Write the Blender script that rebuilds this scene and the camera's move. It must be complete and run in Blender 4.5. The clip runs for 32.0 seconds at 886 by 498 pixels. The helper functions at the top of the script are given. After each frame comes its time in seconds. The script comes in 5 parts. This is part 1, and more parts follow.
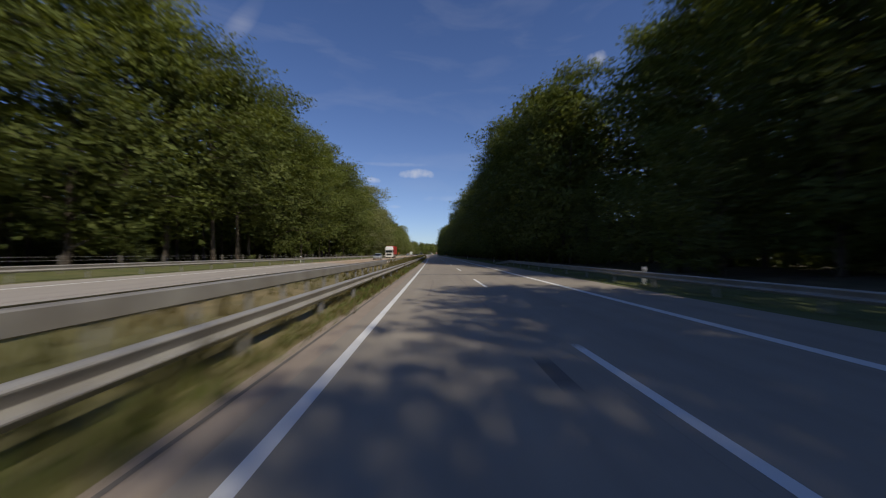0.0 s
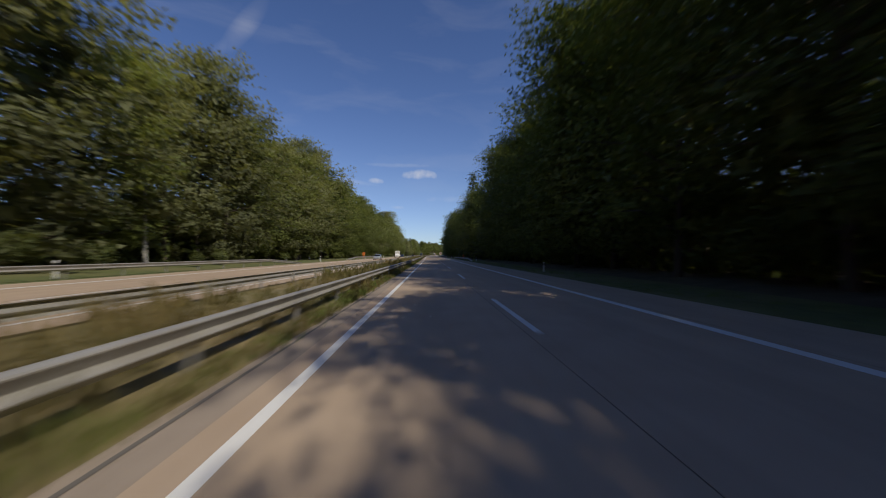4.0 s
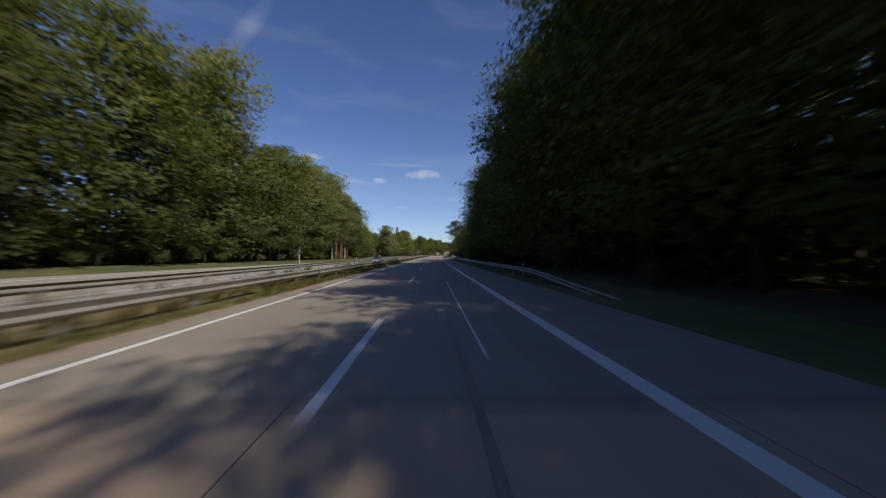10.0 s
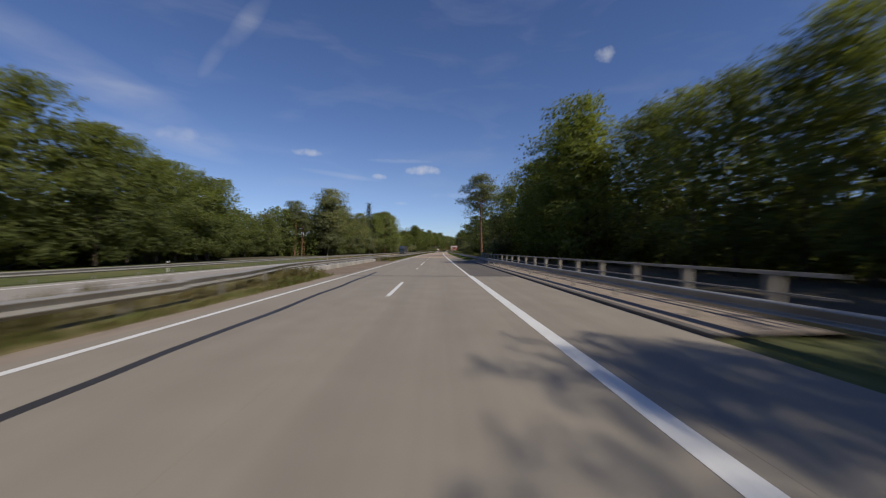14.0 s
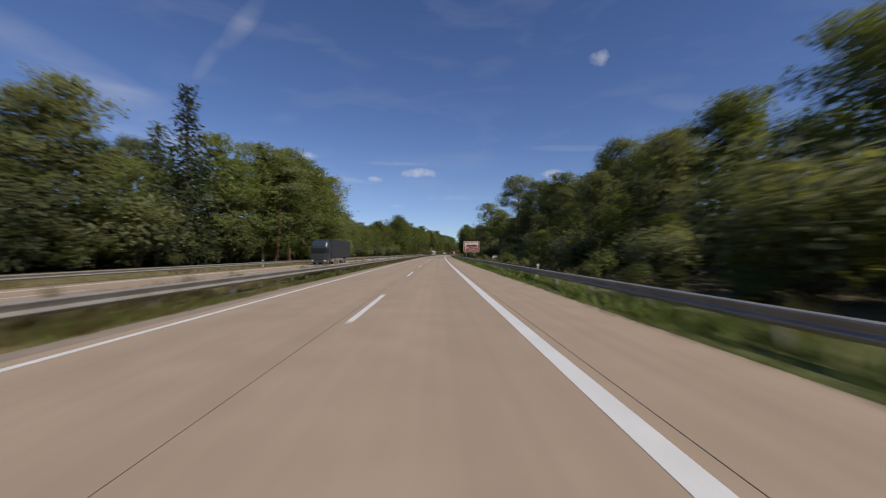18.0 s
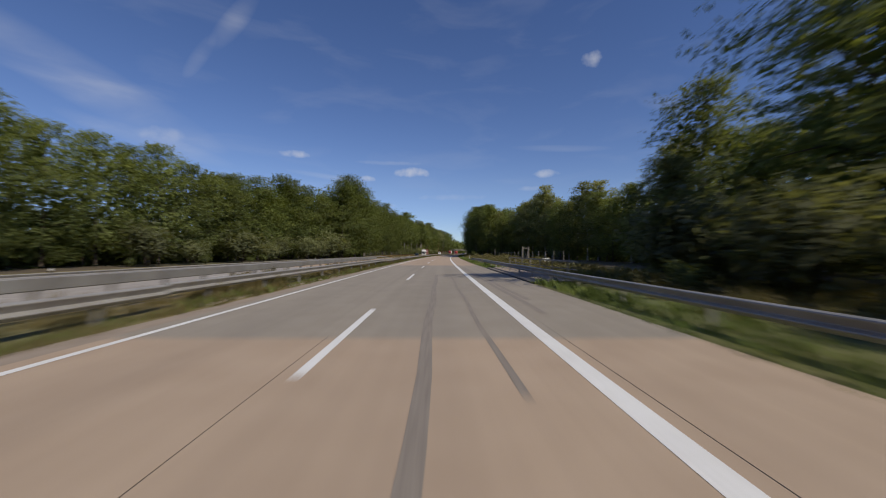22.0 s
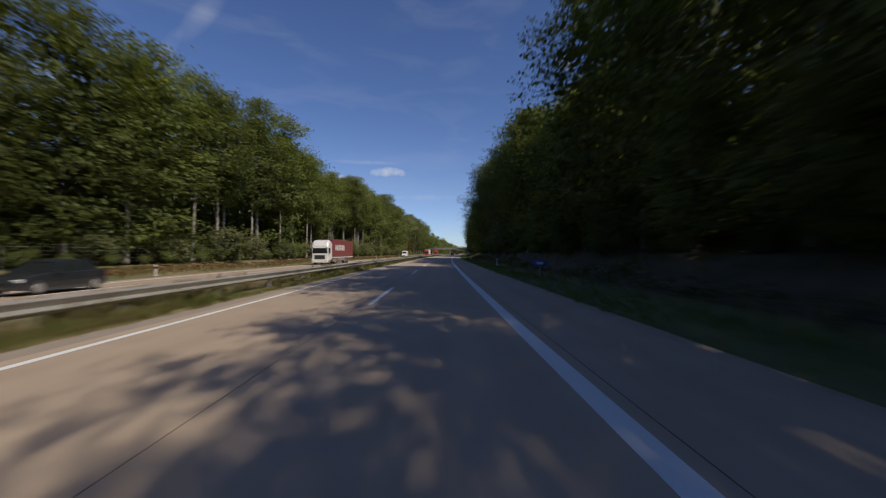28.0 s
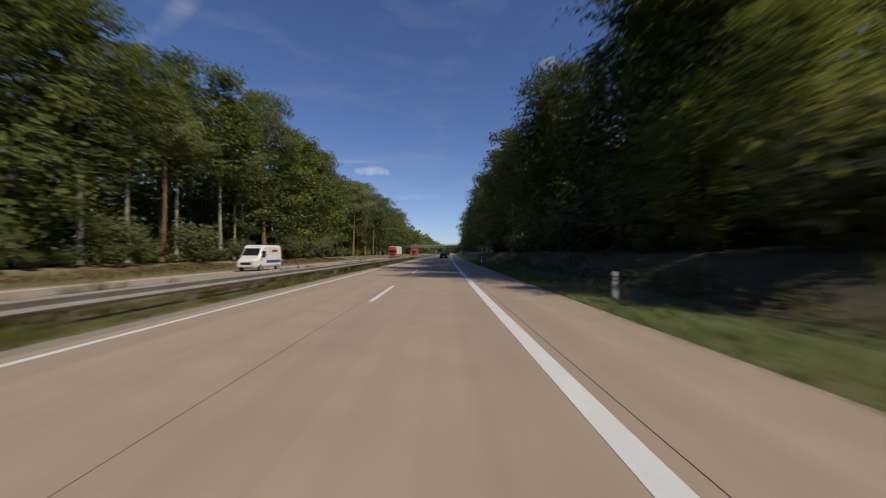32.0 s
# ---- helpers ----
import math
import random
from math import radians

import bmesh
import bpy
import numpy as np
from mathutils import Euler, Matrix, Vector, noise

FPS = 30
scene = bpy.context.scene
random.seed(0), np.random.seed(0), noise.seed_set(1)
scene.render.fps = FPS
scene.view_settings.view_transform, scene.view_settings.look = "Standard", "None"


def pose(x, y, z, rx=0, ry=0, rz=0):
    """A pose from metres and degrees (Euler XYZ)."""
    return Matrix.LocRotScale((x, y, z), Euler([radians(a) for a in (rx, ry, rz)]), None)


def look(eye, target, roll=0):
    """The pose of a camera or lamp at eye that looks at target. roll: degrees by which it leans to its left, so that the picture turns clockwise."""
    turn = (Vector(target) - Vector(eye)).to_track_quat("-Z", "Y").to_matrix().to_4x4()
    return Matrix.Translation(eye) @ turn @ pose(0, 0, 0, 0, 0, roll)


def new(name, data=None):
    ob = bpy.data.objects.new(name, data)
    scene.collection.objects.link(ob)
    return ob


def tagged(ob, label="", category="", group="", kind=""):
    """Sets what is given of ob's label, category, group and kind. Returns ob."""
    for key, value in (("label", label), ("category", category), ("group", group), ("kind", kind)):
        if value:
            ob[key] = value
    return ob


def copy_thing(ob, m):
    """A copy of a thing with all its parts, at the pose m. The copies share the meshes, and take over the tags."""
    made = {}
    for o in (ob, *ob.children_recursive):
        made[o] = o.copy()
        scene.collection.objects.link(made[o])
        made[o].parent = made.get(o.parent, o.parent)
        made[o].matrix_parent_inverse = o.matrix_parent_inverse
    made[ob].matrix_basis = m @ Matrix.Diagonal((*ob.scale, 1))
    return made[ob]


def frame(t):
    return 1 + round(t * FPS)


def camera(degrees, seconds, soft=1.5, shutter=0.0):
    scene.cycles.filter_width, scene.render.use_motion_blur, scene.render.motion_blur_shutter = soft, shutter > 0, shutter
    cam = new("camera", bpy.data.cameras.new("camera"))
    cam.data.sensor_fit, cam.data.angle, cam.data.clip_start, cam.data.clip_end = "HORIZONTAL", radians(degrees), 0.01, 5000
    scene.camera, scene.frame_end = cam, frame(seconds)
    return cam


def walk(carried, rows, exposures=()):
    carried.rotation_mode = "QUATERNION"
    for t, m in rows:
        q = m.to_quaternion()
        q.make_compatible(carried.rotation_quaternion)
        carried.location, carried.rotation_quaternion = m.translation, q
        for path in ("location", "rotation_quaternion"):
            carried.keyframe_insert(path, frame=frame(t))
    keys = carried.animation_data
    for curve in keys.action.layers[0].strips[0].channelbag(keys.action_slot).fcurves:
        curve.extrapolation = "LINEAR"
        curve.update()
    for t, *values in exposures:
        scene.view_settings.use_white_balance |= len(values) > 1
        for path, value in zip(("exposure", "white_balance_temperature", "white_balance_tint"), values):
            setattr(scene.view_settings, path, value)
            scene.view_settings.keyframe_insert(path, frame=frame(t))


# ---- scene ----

# ---------------- road line: heading (degrees, left positive) along the chainage s ----------------
S0, S1 = -320, 2600
_knots = [(-400, -1.5), (0, 0), (170, 1.2), (305, 1.7), (439, 1.0), (506, 0.7), (604, 0.3), (669, -0.3), (734, -0.8), (798, -1.9),
          (831, -2.5), (925, -4.4), (988, -5.6), (1050, -7.0), (1120, -8.0), (1250, -8.6), (2700, -8.6)]
_ss = np.arange(S0, S1 + 1.0)
_psi = np.interp(_ss, [k[0] for k in _knots], [k[1] for k in _knots])
_psi = np.radians(np.convolve(np.pad(_psi, 40, mode="edge"), np.ones(81) / 81, mode="valid"))
_cx = np.concatenate([[0], np.cumsum(-np.sin(_psi[:-1]))])
_cy = np.concatenate([[0], np.cumsum(np.cos(_psi[:-1]))])
_i0 = int(-S0)
_cx, _cy = _cx - _cx[_i0], _cy - _cy[_i0]


def heading(s):
    return float(np.interp(s, _ss, _psi))


def P(s, d, z=0.0):
    """World point at chainage s, d metres right of the lane line, z up."""
    a = heading(s)
    return Vector((float(np.interp(s, _ss, _cx)) + d * math.cos(a), float(np.interp(s, _ss, _cy)) + d * math.sin(a), z))


def place(s, d, z=0.0, turn=0.0, size=(1, 1, 1)):
    """Pose on the road: local y runs along the road."""
    return Matrix.LocRotScale(P(s, d, z), Euler((0, 0, heading(s) + radians(turn))), Vector(size))


# ---------------- camera ----------------
cam = camera(95.3, 32.0, soft=1.1, shutter=0.45)
EYE = 1.554
# seconds, chainage, offset, yaw to the road, pitch, roll (clockwise picture positive)
RIDE = [
    (0, 0.0, -2.39, -1.07, 0.68, 0.04), (1, 33.86, -2.34, -0.66, 1.03, -0.15), (2, 68.33, -2.36, -1.06, 0.84, -0.09),
    (5, 170.54, -1.80, -1.77, 0.78, 0.13), (6, 204.17, -1.31, -2.08, 0.78, 0.04), (7, 237.74, -0.68, -1.96, 0.54, 0.17),
    (8, 272.10, -0.04, -1.99, 0.47, 0.02), (9, 305.50, 0.60, -2.16, 0.51, 0.10), (10, 338.86, 1.19, -1.66, 0.78, 0.31),
    (11, 372.33, 1.49, -1.04, 0.71, 0.51), (12, 405.57, 1.67, -1.03, 1.03, -1.15), (13, 439.13, 1.76, -0.48, 0.57, -0.43),
    (14, 473.00, 1.62, -1.03, 0.22, 0.25), (15, 506.20, 1.79, -0.62, 0.55, 0.57), (18, 603.65, 1.94, -1.02, 0.58, 0.14),
    (19, 636.55, 2.10, -0.72, 0.42, -0.17), (20, 668.71, 2.09, -0.68, 0.60, 0.03), (21, 701.57, 1.97, -0.64, 0.65, 0.26),
    (22, 733.65, 1.75, -0.85, 0.53, 0.18), (23, 765.25, 1.64, -0.45, 0.58, 0.04), (24, 798.09, 1.51, -0.89, 0.65, 0.27),
    (25, 830.87, 1.60, -0.89, 0.64, 0.28), (28, 924.66, 2.05, -0.72, 0.54, 0.08), (29, 956.38, 2.25, -1.04, 0.60, 0.16),
    (30, 987.57, 2.41, -0.58, 0.60, 0.13), (31, 1018.02, 2.29, -0.72, 0.70, 0.44), (32, 1049.94, 2.23, -0.35, 0.48, 0.05)]


def ride_pose(row):
    t, s, d, yaw, pitch, roll = row
    p = P(s, d, EYE)
    return pose(p.x, p.y, p.z, 90 + pitch, -roll, math.degrees(heading(s)) + yaw)


walk(cam, [(r[0], ride_pose(r)) for r in RIDE], exposures=[(0, 0.0), (27, 0.0), (28.5, 0.12), (31, 0.12), (32, 0.0)])

# ---------------- world and sun ----------------
SUN_EL, SUN_AZ = 46.5, 134.0   # elevation; degrees clockwise from straight ahead
world = bpy.data.worlds.new("sky")
scene.world = world
world.use_nodes = True
wn, wl = world.node_tree.nodes, world.node_tree.links
wn.clear()
w_out = wn.new("ShaderNodeOutputWorld")
w_bg = wn.new("ShaderNodeBackground")
w_sky = wn.new("ShaderNodeTexSky")
w_sky.sky_type = "NISHITA"
w_sky.sun_disc = False
w_sky.sun_elevation = radians(SUN_EL)
w_sky.sun_rotation = radians(SUN_AZ)
w_sky.air_density, w_sky.dust_density, w_sky.ozone_density = 0.85, 0.15, 4.0
w_bg.inputs["Strength"].default_value = 0.100
w_tc = wn.new("ShaderNodeTexCoord")


def w_math(op, a, b=None, c=None):
    n = wn.new("ShaderNodeMath")
    n.operation = op
    for i, v in enumerate((a, b, c)):
        if v is None:
            continue
        if isinstance(v, (int, float)):
            n.inputs[i].default_value = v
        else:
            wl.new(v, n.inputs[i])
    return n.outputs[0]


w_sep = wn.new("ShaderNodeSeparateXYZ")
wl.new(w_tc.outputs["Generated"], w_sep.inputs[0])
w_az = w_math("ARCTAN2", w_math("MULTIPLY", w_sep.outputs[0], -1.0), w_sep.outputs[1])   # left positive
w_el = w_math("ARCSINE", w_sep.outputs[2])
w_ang = wn.new("ShaderNodeCombineXYZ")
wl.new(w_az, w_ang.inputs[0])
wl.new(w_el, w_ang.inputs[1])
w_noise = wn.new("ShaderNodeTexNoise")
w_noise.inputs["Scale"].default_value = 42.0
w_noise.inputs["Detail"].default_value = 6.0
wl.new(w_ang.outputs[0], w_noise.inputs["Vector"])
w_edge = w_math("MULTIPLY_ADD", w_noise.outputs[0], 2.6, -1.30)
# small fair-weather clouds: azimuth (left), elevation, half width, half height, thickness
CLOUDS = [(2.8, 11.2, 2.7, 0.68, 1.0), (8.9, 10.2, 1.2, 0.42, 0.85), (18.3, 12.9, 2.0, 0.5, 0.8), (-22.0, 24.4, 1.4, 0.95, 0.65), (-15.9, 10.8, 2.0, 0.55, 0.8),
          (5.9, 6.6, 1.0, 0.28, 0.4), (-14.0, 8.9, 1.6, 0.4, 0.4), (6.0, 12.4, 5.0, 0.3, 0.22), (-3.0, 7.8, 5.0, 0.45, 0.20), (33.0, 13.5, 2.6, 0.9, 0.35)]
w_cov = None
for c_az, c_el, c_w, c_h, c_t in CLOUDS:
    dx = w_math("DIVIDE", w_math("SUBTRACT", w_az, radians(c_az)), radians(c_w))
    dy = w_math("DIVIDE", w_math("SUBTRACT", w_el, radians(c_el)), radians(c_h))
    r2 = w_math("ADD", w_math("MULTIPLY", dx, dx), w_math("MULTIPLY", dy, dy))
    v = w_math("SUBTRACT", w_math("ADD", 1.0, w_edge), r2)
    v = w_math("MULTIPLY", w_math("MINIMUM", w_math("MAXIMUM", v, 0.0), 2.2), c_t * 0.42)
    w_cov = v if w_cov is None else w_math("MAXIMUM", w_cov, v)
# thin high streaks
w_map = wn.new("ShaderNodeMapping")
w_map.inputs["Rotation"].default_value = (0, 0, radians(-28))
w_map.inputs["Scale"].default_value = (2.0, 7.0, 1.0)
wl.new(w_ang.outputs[0], w_map.inputs["Vector"])
w_n2 = wn.new("ShaderNodeTexNoise")
w_n2.inputs["Scale"].default_value = 2.2
w_n2.inputs["Detail"].default_value = 7.0
w_n2.inputs["Distortion"].default_value = 0.5
wl.new(w_map.outputs[0], w_n2.inputs["Vector"])
w_wisp = w_math("MULTIPLY", w_math("MAXIMUM", w_math("SUBTRACT", w_n2.outputs[0], 0.52), 0.0), 0.28)
# single long streaks: azimuth (left), elevation, half length, half width, tilt, thickness
for c_az, c_el, c_w, c_h, c_r, c_t in [(25.8, 27.0, 4.6, 1.3, -52, 0.12), (29.5, 22.6, 3.2, 0.9, -58, 0.10), (40.0, 17.5, 15.0, 2.6, 22, 0.17), (34.0, 12.5, 9.0, 1.1, 12, 0.14), (-33.0, 17.5, 6.0, 1.2, 14, 0.14), (-18.0, 14.0, 7.0, 0.5, 4, 0.12), (14.0, 10.2, 6.0, 0.4, 6, 0.14)]:
    ax, ay = w_math("SUBTRACT", w_az, radians(c_az)), w_math("SUBTRACT", w_el, radians(c_el))
    cr, sr = math.cos(radians(c_r)), math.sin(radians(c_r))
    dx = w_math("DIVIDE", w_math("ADD", w_math("MULTIPLY", ax, cr), w_math("MULTIPLY", ay, sr)), radians(c_w))
    dy = w_math("DIVIDE", w_math("SUBTRACT", w_math("MULTIPLY", ay, cr), w_math("MULTIPLY", ax, sr)), radians(c_h))
    r2 = w_math("ADD", w_math("MULTIPLY", dx, dx), w_math("MULTIPLY", dy, dy))
    v = w_math("MULTIPLY", w_math("MAXIMUM", w_math("SUBTRACT", 1.0, r2), 0.0), c_t)
    v = w_math("MULTIPLY", v, w_math("MULTIPLY_ADD", w_n2.outputs[0], 2.6, -0.5))
    w_cov = w_math("ADD", w_cov, w_math("MAXIMUM", v, 0.0))
w_cov = w_math("MINIMUM", w_math("ADD", w_cov, w_wisp), 1.0)
w_mix = wn.new("ShaderNodeMix")
w_mix.data_type = "RGBA"
wl.new(w_cov, w_mix.inputs[0])
w_hs = wn.new("ShaderNodeHueSaturation")
w_hs.inputs["Hue"].default_value = 0.507
w_hs.inputs["Saturation"].default_value = 1.14
wl.new(w_sky.outputs[0], w_hs.inputs["Color"])
w_tint = wn.new("ShaderNodeVectorMath")
w_tint.operation = "MULTIPLY"
w_tint.inputs[1].default_value = (1.125, 0.96, 0.965)
wl.new(w_hs.outputs[0], w_tint.inputs[0])
w_low = wn.new("ShaderNodeMapRange")
w_low.inputs[1].default_value, w_low.inputs[2].default_value = 0.0, 0.16
wl.new(w_el, w_low.inputs[0])
w_haze = wn.new("ShaderNodeMix")
w_haze.data_type = "RGBA"
w_haze.inputs[6].default_value, w_haze.inputs[7].default_value = (0.66, 0.86, 1.10, 1), (1, 1, 1, 1)
wl.new(w_low.outputs[0], w_haze.inputs[0])
w_clear = wn.new("ShaderNodeVectorMath")
w_clear.operation = "MULTIPLY"
wl.new(w_tint.outputs[0], w_clear.inputs[0])
wl.new(w_haze.outputs[2], w_clear.inputs[1])
wl.new(w_clear.outputs[0], w_mix.inputs[6])
w_mix.inputs[7].default_value = (6.6, 6.6, 6.8, 1)
wl.new(w_mix.outputs[2], w_bg.inputs["Color"])
wl.new(w_bg.outputs[0], w_out.inputs["Surface"])

sun_data = bpy.data.lights.new("sun", "SUN")
sun_data.energy, sun_data.angle, sun_data.color = 3.3, radians(0.55), (1.0, 0.91, 0.755)
sun = new("sun", sun_data)
_a, _e = radians(SUN_AZ), radians(SUN_EL)
_dir = Vector((math.sin(_a) * math.cos(_e), math.cos(_a) * math.cos(_e), math.sin(_e)))
sun.matrix_world = look(_dir * 100, (0, 0, 0))


# ---------------- materials ----------------
def mat(name, colors, scale=4.0, rough=0.8, bump=0.0, bump_scale=None, metal=0.0, detail=6.0, stretch=(1, 1, 1), coords="Object", rand=0.0,
        translucent=0.0, spec=0.5, second=None):
    """Noise between colours, with bump; second: (colour, scale, amount) lays large stains over it."""
    m = bpy.data.materials.new(name)
    m.use_nodes = True
    n, l = m.node_tree.nodes, m.node_tree.links
    b = n["Principled BSDF"]
    tc = n.new("ShaderNodeTexCoord")
    mp = n.new("ShaderNodeMapping")
    mp.inputs["Scale"].default_value = stretch
    l.new(tc.outputs[coords], mp.inputs["Vector"])
    no = n.new("ShaderNodeTexNoise")
    no.inputs["Scale"].default_value = scale
    no.inputs["Detail"].default_value = detail
    l.new(mp.outputs[0], no.inputs["Vector"])
    ra = n.new("ShaderNodeValToRGB")
    el = ra.color_ramp.elements
    el[0].position, el[1].position = 0.3, 0.7
    el[0].color, el[1].color = (*colors[0], 1), (*colors[-1], 1)
    if len(colors) == 3:
        e = el.new(0.5)
        e.color = (*colors[1], 1)
    l.new(no.outputs["Fac"], ra.inputs["Fac"])
    col = ra.outputs["Color"]
    if second:
        n2 = n.new("ShaderNodeTexNoise")
        n2.inputs["Scale"].default_value = second[1]
        n2.inputs["Detail"].default_value = 4.0
        l.new(mp.outputs[0], n2.inputs["Vector"])
        r2 = n.new("ShaderNodeMapRange")
        r2.inputs[1].default_value, r2.inputs[2].default_value, r2.inputs[3].default_value, r2.inputs[4].default_value = 0.42, 0.68, 0.0, second[2]
        l.new(n2.outputs["Fac"], r2.inputs[0])
        mx = n.new("ShaderNodeMix")
        mx.data_type = "RGBA"
        mx.inputs[7].default_value = (*second[0], 1)
        l.new(r2.outputs[0], mx.inputs[0])
        l.new(col, mx.inputs[6])
        col = mx.outputs[2]
    if rand:
        oi = n.new("ShaderNodeObjectInfo")
        mr = n.new("ShaderNodeMapRange")
        mr.inputs[3].default_value, mr.inputs[4].default_value = 1 - rand, 1 + rand
        l.new(oi.outputs["Random"], mr.inputs[0])
        gi = n.new("ShaderNodeNewGeometry")
        m2 = n.new("ShaderNodeMapRange")
        m2.inputs[3].default_value, m2.inputs[4].default_value = 1 - rand, 1 + rand
        l.new(gi.outputs["Random Per Island"], m2.inputs[0])
        mu = n.new("ShaderNodeMath")
        mu.operation = "MULTIPLY"
        l.new(mr.outputs[0], mu.inputs[0])
        l.new(m2.outputs[0], mu.inputs[1])
        vm = n.new("ShaderNodeVectorMath")
        vm.operation = "SCALE"
        l.new(col, vm.inputs[0])
        l.new(mu.outputs[0], vm.inputs["Scale"])
        col = vm.outputs[0]
    l.new(col, b.inputs["Base Color"])
    b.inputs["Roughness"].default_value = rough
    b.inputs["Metallic"].default_value = metal
    b.inputs["Specular IOR Level"].default_value = spec
    if bump:
        bn = n.new("ShaderNodeTexNoise")
        bn.inputs["Scale"].default_value = bump_scale or scale * 6
        bn.inputs["Detail"].default_value = 5.0
        l.new(mp.outputs[0], bn.inputs["Vector"])
        bu = n.new("ShaderNodeBump")
        bu.inputs["Strength"].default_value = bump
        bu.inputs["Distance"].default_value = 0.02
        l.new(bn.outputs["Fac"], bu.inputs["Height"])
        l.new(bu.outputs[0], b.inputs["Normal"])
    if translucent:
        tr = n.new("ShaderNodeBsdfTranslucent")
        ve = n.new("ShaderNodeVectorMath")
        ve.operation = "MULTIPLY"
        ve.inputs[1].default_value = (1.25, 1.18, 0.55)
        l.new(col, ve.inputs[0])
        l.new(ve.outputs[0], tr.inputs["Color"])
        ms = n.new("ShaderNodeMixShader")
        ms.inputs[0].default_value = translucent
        l.new(b.outputs[0], ms.inputs[1])
        l.new(tr.outputs[0], ms.inputs[2])
        l.new(ms.outputs[0], n["Material Output"].inputs["Surface"])
    return m


def road_mat(name, c1, c2, dark, grain=90.0):
    """Pavement: fine grain, long wheel-track streaks and stains; UV is (offset, chainage)."""
    m = mat(name, (c1, c2), scale=1.0, rough=0.82, bump=0.25, bump_scale=grain, coords="UV", spec=0.35)
    n, l = m.node_tree.nodes, m.node_tree.links
    b = n["Principled BSDF"]
    base = b.inputs["Base Color"].links[0].from_socket
    tc = n.new("ShaderNodeTexCoord")
    for (sx, sy), sc, lo, hi, amt in (((1.1, 0.012), 1.0, 0.42, 0.66, 0.30), ((3.5, 0.02), 1.0, 0.45, 0.7, 0.11), ((1, 1), 55.0, 0.35, 0.75, 0.16), ((0.4, 0.09), 1.0, 0.5, 0.75, 0.25)):
        mp = n.new("ShaderNodeMapping")
        mp.inputs["Scale"].default_value = (sx, sy, 1)
        l.new(tc.outputs["UV"], mp.inputs["Vector"])
        no = n.new("ShaderNodeTexNoise")
        no.inputs["Scale"].default_value = sc
        no.inputs["Detail"].default_value = 3.0
        l.new(mp.outputs[0], no.inputs["Vector"])
        mr = n.new("ShaderNodeMapRange")
        mr.inputs[1].default_value, mr.inputs[2].default_value, mr.inputs[3].default_value, mr.inputs[4].default_value = lo, hi, 0.0, amt
        l.new(no.outputs["Fac"], mr.inputs[0])
        mx = n.new("ShaderNodeMix")
        mx.data_type = "RGBA"
        mx.inputs[7].default_value = (*dark, 1)
        l.new(mr.outputs[0], mx.inputs[0])
        l.new(base, mx.inputs[6])
        base = mx.outputs[2]
    l.new(base, b.inputs["Base Color"])
    return m


M_CONC = road_mat("brown_concrete", (0.412, 0.312, 0.225), (0.464, 0.358, 0.262), (0.290, 0.222, 0.166))
M_ASPH = road_mat("grey_asphalt", (0.295, 0.258, 0.210), (0.335, 0.297, 0.243), (0.197, 0.175, 0.148))
M_DARK = road_mat("dark_asphalt", (0.135, 0.122, 0.108), (0.17, 0.153, 0.135), (0.10, 0.09, 0.08))
M_OPP = road_mat("pale_asphalt", (0.36, 0.33, 0.30), (0.41, 0.37, 0.33), (0.26, 0.24, 0.22))
M_EDGE = mat("dusty_edge_strip", ((0.26, 0.21, 0.165), (0.34, 0.28, 0.225)), scale=3, rough=0.95, bump=0.4)
M_PAINT = mat("white_road_paint", ((0.72, 0.72, 0.70), (0.82, 0.82, 0.80)), scale=14, rough=0.6, bump=0.2, second=((0.50, 0.48, 0.45), 2.0, 0.28))
M_GRIT = mat("brown_grit", ((0.19, 0.142, 0.10), (0.27, 0.205, 0.145)), scale=2.5, rough=0.95, bump=0.5, second=((0.14, 0.105, 0.075), 0.5, 0.5))
M_PALE = mat("pale_cast_concrete", ((0.42, 0.405, 0.375), (0.54, 0.52, 0.485)), scale=1.6, rough=0.9, bump=0.25, second=((0.24, 0.225, 0.20), 0.5, 0.55))
M_TAR = mat("black_tar_joint", ((0.03, 0.028, 0.026), (0.055, 0.05, 0.046)), scale=9, rough=0.55, bump=0.2)
M_STEEL = mat("galvanised_steel", ((0.31, 0.30, 0.28), (0.42, 0.41, 0.385)), scale=2.5, rough=0.5, metal=0.3, bump=0.05, second=((0.30, 0.26, 0.22), 0.9, 0.4))
M_DULL = mat("weathered_zinc_steel", ((0.26, 0.25, 0.235), (0.38, 0.37, 0.35)), scale=2.0, rough=0.6, metal=0.35, bump=0.08, second=((0.2, 0.17, 0.14), 0.8, 0.4))
M_SOIL = mat("forest_soil", ((0.060, 0.045, 0.029), (0.130, 0.100, 0.064)), scale=0.8, rough=1.0, bump=0.6, second=((0.075, 0.090, 0.032), 0.06, 0.7))
M_TURF = mat("verge_turf", ((0.065, 0.085, 0.022), (0.115, 0.13, 0.040)), scale=1.2, rough=1.0, bump=0.6, second=((0.20, 0.165, 0.075), 0.12, 0.6))
M_DRY = mat("dry_turf", ((0.15, 0.125, 0.055), (0.26, 0.20, 0.10)), scale=1.0, rough=1.0, bump=0.6, second=((0.085, 0.10, 0.03), 0.10, 0.75))
M_WHITE = mat("white_plastic", ((0.66, 0.66, 0.64), (0.76, 0.76, 0.74)), scale=6, rough=0.45)
M_BLACK = mat("black_plastic", ((0.02, 0.02, 0.02), (0.035, 0.035, 0.035)), scale=6, rough=0.5)
